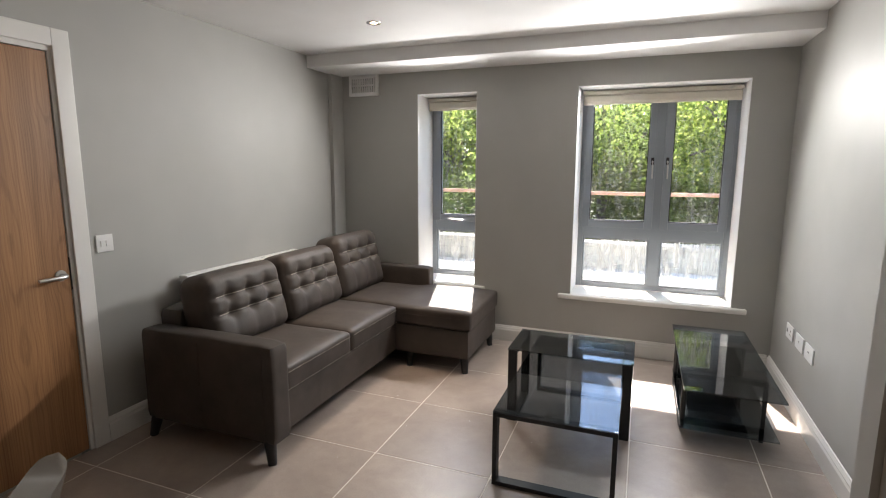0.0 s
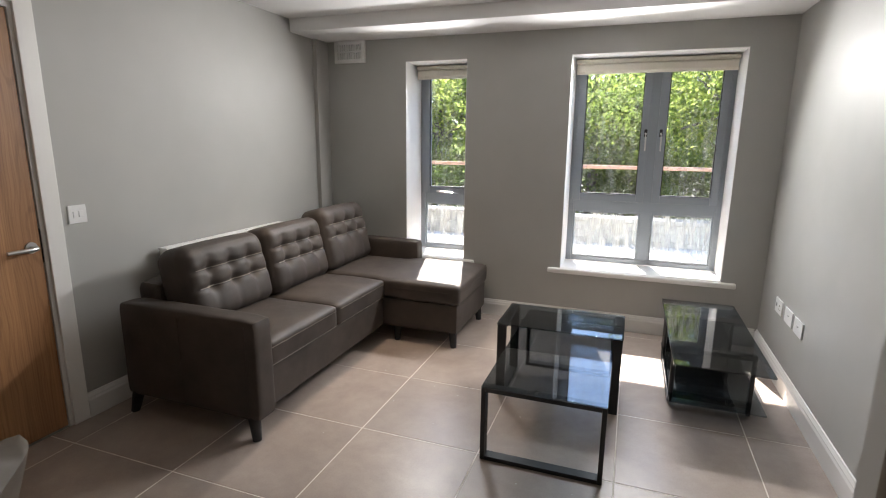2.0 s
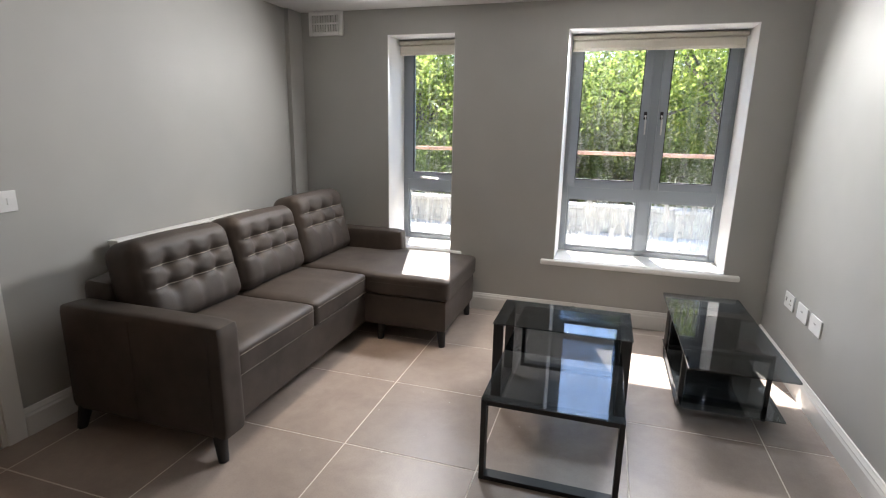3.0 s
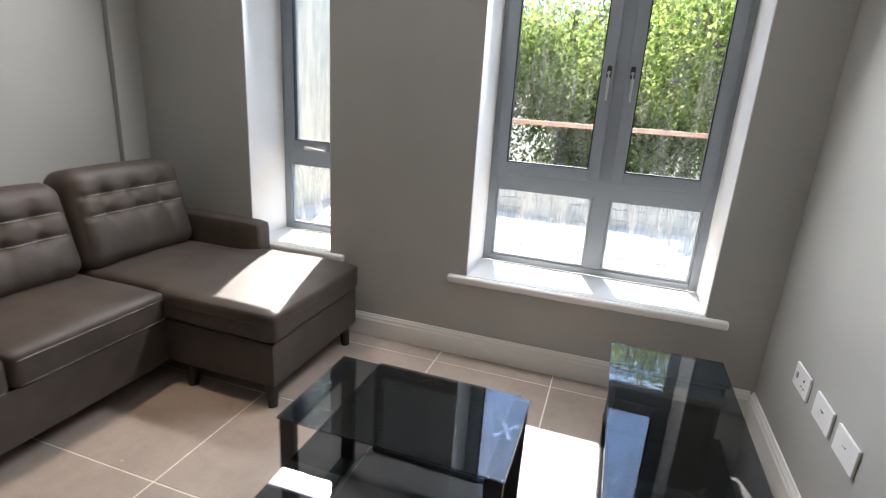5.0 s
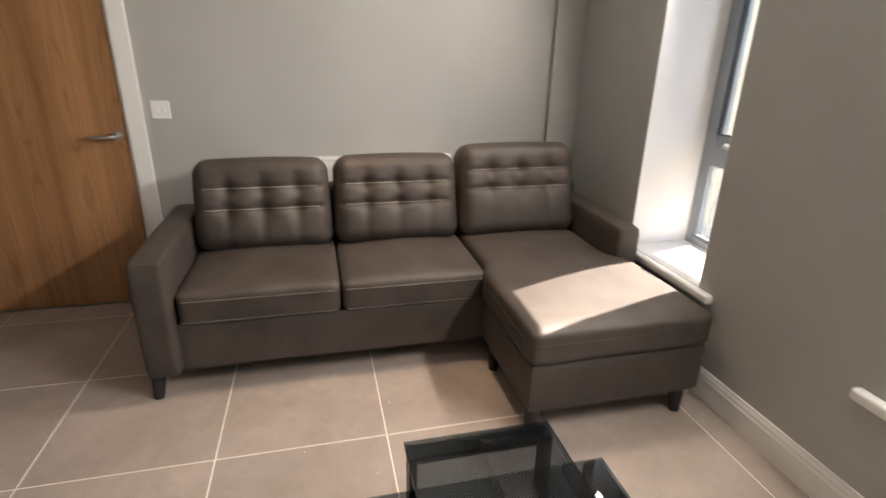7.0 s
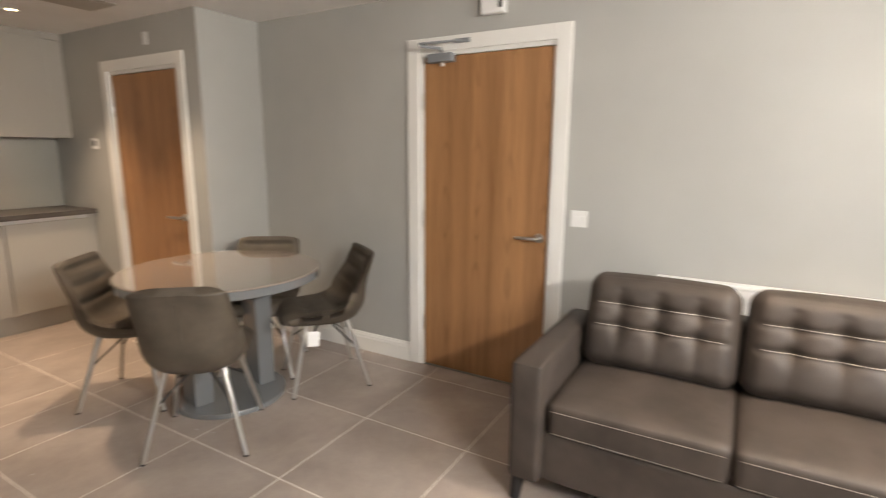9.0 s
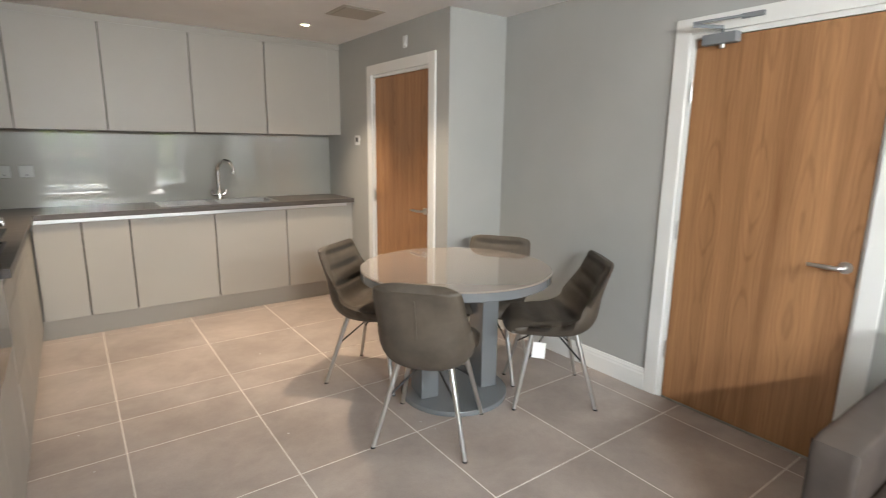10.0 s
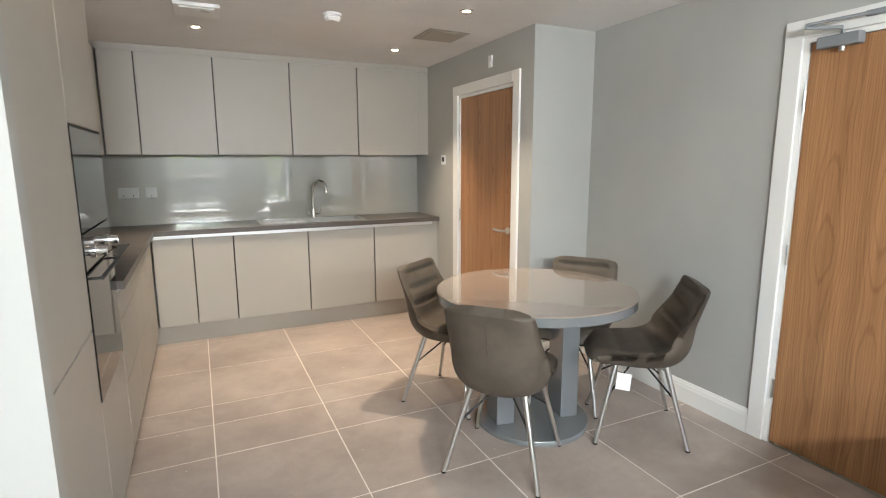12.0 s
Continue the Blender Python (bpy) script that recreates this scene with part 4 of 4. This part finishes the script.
part("bowl", boxes(((sx0 + 0.001, sy0 + 0.001, 0.75), (sx1 - 0.001, sy1 - 0.001, 0.754)), ((sx0 + 0.001, sy0 + 0.001, 0.754), (sx0 + 0.005, sy1 - 0.001, 0.9104)), ((sx1 - 0.005, sy0 + 0.001, 0.754), (sx1 - 0.001, sy1 - 0.001, 0.9104)),
                   ((sx0 + 0.005, sy0 + 0.001, 0.754), (sx1 - 0.005, sy0 + 0.005, 0.9104)), ((sx0 + 0.005, sy1 - 0.005, 0.754), (sx1 - 0.005, sy1 - 0.001, 0.9104))), SINK, sink)
part("drainer", box((sx1 + 0.0205, sy0 - 0.02, 0.9105), (0.73, sy1 + 0.02, 0.9145), 0.0015), SINK, sink, "flat steel drainer")
for k in range(7):
    part("drainer_rib", box((sx1 + 0.06, sy0 + 0.03 + k * 0.045, 0.9146), (0.69, sy0 + 0.04 + k * 0.045, 0.918), 0.001), SINK, sink)
tap = thing("kitchen_tap", "chrome swan-neck mixer tap behind the sink", "tap")
tx, ty = 0.225, -4.06
part("base", lathe([(0.027, 0.915), (0.027, 0.922), (0.02, 0.93), (0.019, 0.985), (0.014, 0.995)], 24, (tx, ty, 0)), CHROME, tap)
R = 0.085
neck = [(tx, ty, 0.99), (tx, ty, 1.10), (tx, ty, 1.17)] + [(tx - 0.55 * (R - R * math.cos(a)), ty + 0.84 * (R - R * math.cos(a)), 1.17 + R * math.sin(a)) for a in [math.pi * k / 12 for k in range(1, 12)]]
neck += [(tx - 0.55 * 2 * R, ty + 0.84 * 2 * R, 1.14)]
part("neck", tube(neck, 0.0155, 14), CHROME, tap)
for s in (-1, 1):
    part("lever", tube([(tx + s * 0.015, ty, 0.955), (tx + s * 0.045, ty, 0.957), (tx + s * 0.055, ty, 0.975), (tx + s * 0.062, ty + 0.004, 1.005)], [0.011, 0.011, 0.008, 0.006], 10), CHROME, tap)
sp = thing("splashback", "grey back-painted glass splashback", "splashback")
part("glass_panel", box((XK + 0.002, YB + 0.001, 0.911), (XR - 0.012, YB + 0.009, 1.485)), SPLASH, sp, smooth=False)
part("glass_panel", box((XR - 0.009, YB + 0.009, 0.911), (XR - 0.001, -1.835, 1.485)), SPLASH, sp, smooth=False)
for x, n in ((1.70, 2), (1.535, 1)):
    s = thing("kitchen_socket", "white kitchen socket on the splashback" if n == 2 else "white switch plate on the splashback", "socket", "sockets on the splashback")
    w = 0.146 if n == 2 else 0.086
    part("faceplate", box((x - w / 2, YB + 0.009, 1.137), (x + w / 2, YB + 0.018, 1.223), 0.003), GREYPLASTIC, s)
    for k in range(n):
        cx = x + (k - (n - 1) / 2) * 0.07
        part("switch", box((cx - 0.007, YB + 0.0175, 1.17), (cx + 0.007, YB + 0.022, 1.19), 0.001), GREYPLASTIC, s)
        part("slot", boxes(((cx - 0.003, YB + 0.0178, 1.148), (cx + 0.003, YB + 0.0184, 1.16)), ((cx - 0.016, YB + 0.0178, 1.13), (cx - 0.008, YB + 0.0184, 1.135)), ((cx + 0.008, YB + 0.0178, 1.13), (cx + 0.016, YB + 0.0184, 1.135))), BLACK, s)


def wall_unit(x0, x1):
    u = thing("wall_cabinet", "matt cashmere handleless wall cabinet", "cabinet", "wall units above the splashback")
    # near-black body paints the shade between neighbouring doors
    part("body", box((x0, YB + 0.01, 1.488), (x1, YU - 0.021, 2.25)), SHADOWGAP, u)
    front("door", (x0 + 0.004, YU - 0.02, 1.485), (x1 - 0.004, YU, 2.25), CAB, u)


UP = [-0.747, -0.17, 0.416, 1.008, 1.553, 1.79]
for a, b in zip(UP, UP[1:]):
    wall_unit(a, b)
fil = thing("filler_panel", "cashmere filler strip beside and above the wall units", "panel")
part("panel", box((XK + 0.001, YU - 0.035, 1.488), (-0.749, YU - 0.015, 2.25)), CAB, fil)
part("cornice", box((XK + 0.001, YU - 0.03, 2.252), (XR - 0.001, YU - 0.008, ZC - 0.001)), CAB, fil)
side_unit = thing("wall_cabinet", "matt cashmere handleless wall cabinet over the hob run", "cabinet", "wall units above the splashback")
part("body", box((1.815, YU - 0.02, 1.488), (XR - 0.001, -1.835, 2.25)), CAB, side_unit)
for ya, yb in ((-3.84, -3.2), (-3.195, -2.5), (-2.495, -1.835)):
    front("door", (1.795, ya, 1.485), (1.8145, yb, 2.25), CAB, side_unit)
hob = thing("hob", "black glass hob set in the worktop", "hob")
part("glass", box((1.60, -3.02, 0.9105), (2.06, -2.44, 0.916), 0.002), HOB, hob)
for hx, hy, r in ((1.72, -2.88, 0.07), (1.94, -2.88, 0.09), (1.72, -2.59, 0.09), (1.94, -2.59, 0.07)):
    part("cooking_zone", lathe([(r - 0.002, 0.9161), (r, 0.9163), (r + 0.002, 0.9161)], 32, (hx, hy, 0)), CABDARK, hob)

fridge = thing("tall_fridge_unit", "tall cashmere integrated fridge unit with plain doors", "cabinet")
part("body", box((XT + 0.021, -1.235, 0.1), (XR - 0.001, -0.657, ZC - 0.002)), CAB, fridge)
front("door", (XT, -1.2335, 0.10), (XT + 0.02, -0.6575, 0.862), CAB, fridge)
front("door", (XT, -1.2335, 0.867), (XT + 0.02, -0.6575, ZC - 0.03), CAB, fridge)
oven_unit = thing("oven_housing", "tall cashmere housing unit for the built-in ovens", "cabinet")
part("body", boxes(((XT + 0.021, -1.83, 0.1), (XR - 0.001, -1.237, 0.6)), ((XT + 0.3, -1.83, 0.6), (XR - 0.001, -1.237, 1.545)), ((XT + 0.021, -1.83, 1.545), (XR - 0.001, -1.237, ZC - 0.002))), CAB, oven_unit)
front("side_panel", (XT + 0.002, -1.835, 0.1), (XT + 0.3, -1.817, 1.545), CAB, oven_unit)
front("drawer_front", (XT, -1.815, 0.10), (XT + 0.02, -1.2375, 0.596), CAB, oven_unit)
front("door", (XT, -1.83, 1.553), (XT + 0.02, -1.2375, ZC - 0.03), CAB, oven_unit)
# joint strip with its shade put in as near-black
part("lower_edge", box((XT - 0.001, -1.83, 1.543), (XT + 0.021, -1.2375, 1.551)), SHADOWGAP, oven_unit)
oven = thing("built_in_oven", "black glass built-in oven with two chrome knobs", "oven")
part("body", box((XT + 0.02, -1.814, 0.602), (XT + 0.295, -1.2385, 1.19)), BLACK, oven)
part("door", box((XT - 0.004, -1.814, 0.602), (XT + 0.0195, -1.2385, 1.058), 0.002), BLACKGLASS, oven, "black glass oven door")
part("control_panel", box((XT - 0.004, -1.814, 1.064), (XT + 0.0195, -1.2385, 1.19), 0.002), BLACKGLASS, oven, "black glass control panel")
for y in (-1.39, -1.69):
    k = part("knob", rods(((XT - 0.004, y, 1.115), (XT - 0.012, y, 1.115), 0.024), n=28), CHROME, oven, "chrome control knob")
    part("grip", rods(((XT - 0.012, y, 1.115), (XT - 0.045, y, 1.115), 0.018, 0.0165), n=28), CHROME, k)
part("bar_handle", rods(((XT - 0.034, -1.74, 1.03), (XT - 0.034, -1.31, 1.03), 0.007)), BLACK, oven)
for y in (-1.74, -1.31):
    part("handle_post", rods(((XT - 0.034, y, 1.03), (XT - 0.003, y, 1.03), 0.005)), BLACK, oven)
micro = thing("built_in_microwave", "black glass built-in microwave above the oven", "microwave")
part("body", box((XT + 0.02, -1.814, 1.196), (XT + 0.295, -1.2385, 1.541)), BLACK, micro)
part("door", box((XT - 0.003, -1.814, 1.196), (XT + 0.0195, -1.2385, 1.541), 0.002), BLACKGLASS, micro, "black glass door")

# plaster crumbs and scraps on the tiles
random.seed(5)
for k in range(46):
    x, y = random.uniform(-0.9, 1.4), random.choice([random.uniform(-3.4, -0.9), random.uniform(0.4, 1.6)])
    if x < -0.2 and y > 0.3:
        continue
    bm = bmesh.new()
    bmesh.ops.create_icosphere(bm, subdivisions=1, radius=1)
    s = random.uniform(0.0016, 0.0036)
    for v in bm.verts:
        v.co = Vector((v.co.x * s * random.uniform(0.7, 1.6), v.co.y * s * random.uniform(0.7, 1.3), v.co.z * s * 0.5))
    ob = tagged(new("plaster_crumb", finish("plaster_crumb", bm, CHIP)), "tiny pale plaster crumb lying on the floor tile", "debris", "crumbs on the floor")
    ob.location = (x, y, 0.0012)

# ---- outside ----
structure("ground", box((-60, YW + T, -0.3), (60, 120, -0.12)), EARTH, "dark leafy ground beyond the building", "ground")
structure("pavement", boxes(*[((-12, a, -0.119), (12, b, -0.05)) for a, b in ((YW + T + 0.01, 3.9), (3.93, 4.72), (4.75, 5.54), (5.57, 6.36))], bev=0.006), PAVING, "sunlit pale concrete paving outside the windows", "pavement")
gw = thing("garden_wall", "low grey block wall at the edge of the paving", "wall")
wall_core = part("wall", box((-9, 6.415, -0.119), (9, 6.62, 0.27)), STONE, gw)
block_mesh = {w: finish("block", box((-w / 2, -0.012, -0.057), (w / 2, 0.012, 0.057), 0.004, 1), STONE) for w in (0.43, 0.21)}
for row in range(3):
    for k in range(20):
        w = 0.21 if (k == 0 and row % 2) else 0.43
        b = new("block", block_mesh[w])
        b.parent = wall_core
        b.location = (-4.4 + k * 0.44 - (0.22 if row % 2 else 0) + (0.11 if w < 0.3 else 0), 6.412 - 0.003 * ((k * 7 + row * 3) % 3), 0.011 + row * 0.125 - 0.06 + 0.002)
part("coping", box((-9, 6.36, 0.27), (9, 6.66, 0.33), 0.01), STONE, gw)
rail = thing("guard_rail", "weathered orange-brown horizontal guard rail on posts", "railing")
part("top_rail", rods(((-8, 5.9, 1.08), (8, 5.9, 1.08), 0.025), n=12), RUST, rail)
for px in (-7.6, -4.8, -2.0, 3.8, 7.4):
    part("post", rods(((px, 5.9, -0.05), (px, 5.9, 1.07), 0.022)), RUST, rail)
nb = thing("neighbour_wall", "cream rendered return wall of the building outside", "building")
part("wall", box((-2.3, YW + T + 0.02, -0.05), (-2.05, 6.2, 5.5)), RENDERWALL, nb)


def crown(name, label, blobs, leaf, count, mat, seed, trunk=None):
    t = thing(name, label, "tree" if trunk else "shrub")
    rng = np.random.default_rng(seed)
    if trunk:
        x, y, h = trunk
        bm = bmesh.new()
        add_tube(bm, [(x, y, -0.15), (x + 0.05, y, h * 0.4), (x - 0.05, y + 0.1, h * 0.75), (x, y, h)], [0.14, 0.11, 0.08, 0.04], 8)
        for bx, by, bz, r in blobs:
            add_tube(bm, [(x, y, h * 0.45), ((x + bx) / 2, (y + by) / 2, h * 0.55 + bz * 0.2), (bx, by, bz)], [0.06, 0.045, 0.015], 6)
        part("trunk", bm, BARK, t)
    vs, fs = [], []
    for bx, by, bz, r in blobs:
        k = int(count * r * r)
        d = rng.normal(size=(k, 3))
        d /= np.linalg.norm(d, axis=1)[:, None]
        rad = r * rng.uniform(0.25, 1.0, k) ** 0.5 * (1 + 0.25 * np.sin(d[:, 0] * 5 + bx) * np.cos(d[:, 2] * 4 + by))
        p = d * rad[:, None] + np.array([bx, by, bz])
        a = rng.normal(size=(k, 3))
        a /= np.linalg.norm(a, axis=1)[:, None]
        b = np.cross(a, rng.normal(size=(k, 3)))
        b /= np.linalg.norm(b, axis=1)[:, None]
        s = leaf * rng.uniform(0.6, 1.3, k)[:, None]
        for q0, q1, q2, q3 in zip(p - a * s, p + b * s * 0.5, p + a * s, p - b * s * 0.5):
            i = len(vs)
            vs += [q0, q1, q2, q3]
            fs.append((i, i + 1, i + 2, i + 3))
    me = bpy.data.meshes.new("crown")
    me.from_pydata([tuple(v) for v in vs], [], fs)
    me.materials.append(mat)
    ob = new("crown", me)
    ob.parent = t
    tagged(ob, kind="stuff")
    return t


rng0 = random.Random(11)
for k in range(10):
    x0 = -10 + k * 2.1
    blobs = [(x0 + rng0.uniform(-1.1, 1.1), 8.2 + rng0.uniform(-0.6, 1.2), rng0.uniform(0.3, 2.0), rng0.uniform(0.6, 1.0)) for _ in range(8)]
    crown("shrub", "dense green shrub behind the low wall", blobs, 0.036, 1700, LEAFDARK, 20 + k)
for k in range(9):
    x0, y0 = -12 + k * 3.0 + rng0.uniform(-0.5, 0.5), 11.5 + rng0.uniform(-0.8, 0.8)
    blobs = [(x0 + rng0.uniform(-1.6, 1.6), y0 + rng0.uniform(-0.9, 0.9), rng0.uniform(0.2, 3.0), rng0.uniform(0.8, 1.2)) for _ in range(15)]
    crown("tree", "dense green tree beyond the railing", blobs, 0.055, 1500, LEAFDARK, 80 + k, (x0, y0, 2.8))
for k, (x0, y0) in enumerate(((2.9, 7.9), (0.4, 9.2), (-2.9, 9.4))):
    blobs = [(x0 + rng0.uniform(-1.3, 1.3), y0 + rng0.uniform(-0.8, 0.8), rng0.uniform(1.4, 2.8), rng0.uniform(0.5, 0.85)) for _ in range(12)]
    crown("tree", "leafy bright green tree in full sun beyond the railing", blobs, 0.042, 1600, LEAF, 50 + k, (x0, y0, 2.7))

# ---- floor ----
floor = structure("floor", boxes(((XL, YN, -0.1), (XR, YW, -0.0014)), ((XK, YB, -0.1), (XR, YN, -0.0014))), GROUT, "large beige-grey porcelain floor tiles with pale grout", "floor")
shared = {}


def tile(x0, x1, y0, y1):
    g = 0.0029
    w, d = round(x1 - x0 - 2 * g, 4), round(y1 - y0 - 2 * g, 4)
    if w < 0.02 or d < 0.02:
        return
    if (w, d) not in shared:
        shared[w, d] = finish("tile", box((-w / 2, -d / 2, -0.0013), (w / 2, d / 2, 0.0), 0.0006, 1), TILE)
    ob = new("tile", shared[w, d])
    ob.parent = floor
    ob.location = ((x0 + x1) / 2, (y0 + y1) / 2, 0)


S = 0.6
for i in range(-3, 4):
    for j in range(-7, 5):
        y0, y1 = max(j * S, YB), min(j * S + S, YW)
        x1 = min(i * S + S, XR)
        spans = [(y0, y1, XL)] if y0 >= YN else ([(y0, y1, XK)] if y1 <= YN else [(y0, YN, XK), (YN, y1, XL)])
        for a, b, lim in spans:
            x0 = max(i * S, lim)
            if x1 > x0 and b > a:
                tile(x0, x1, a, b)
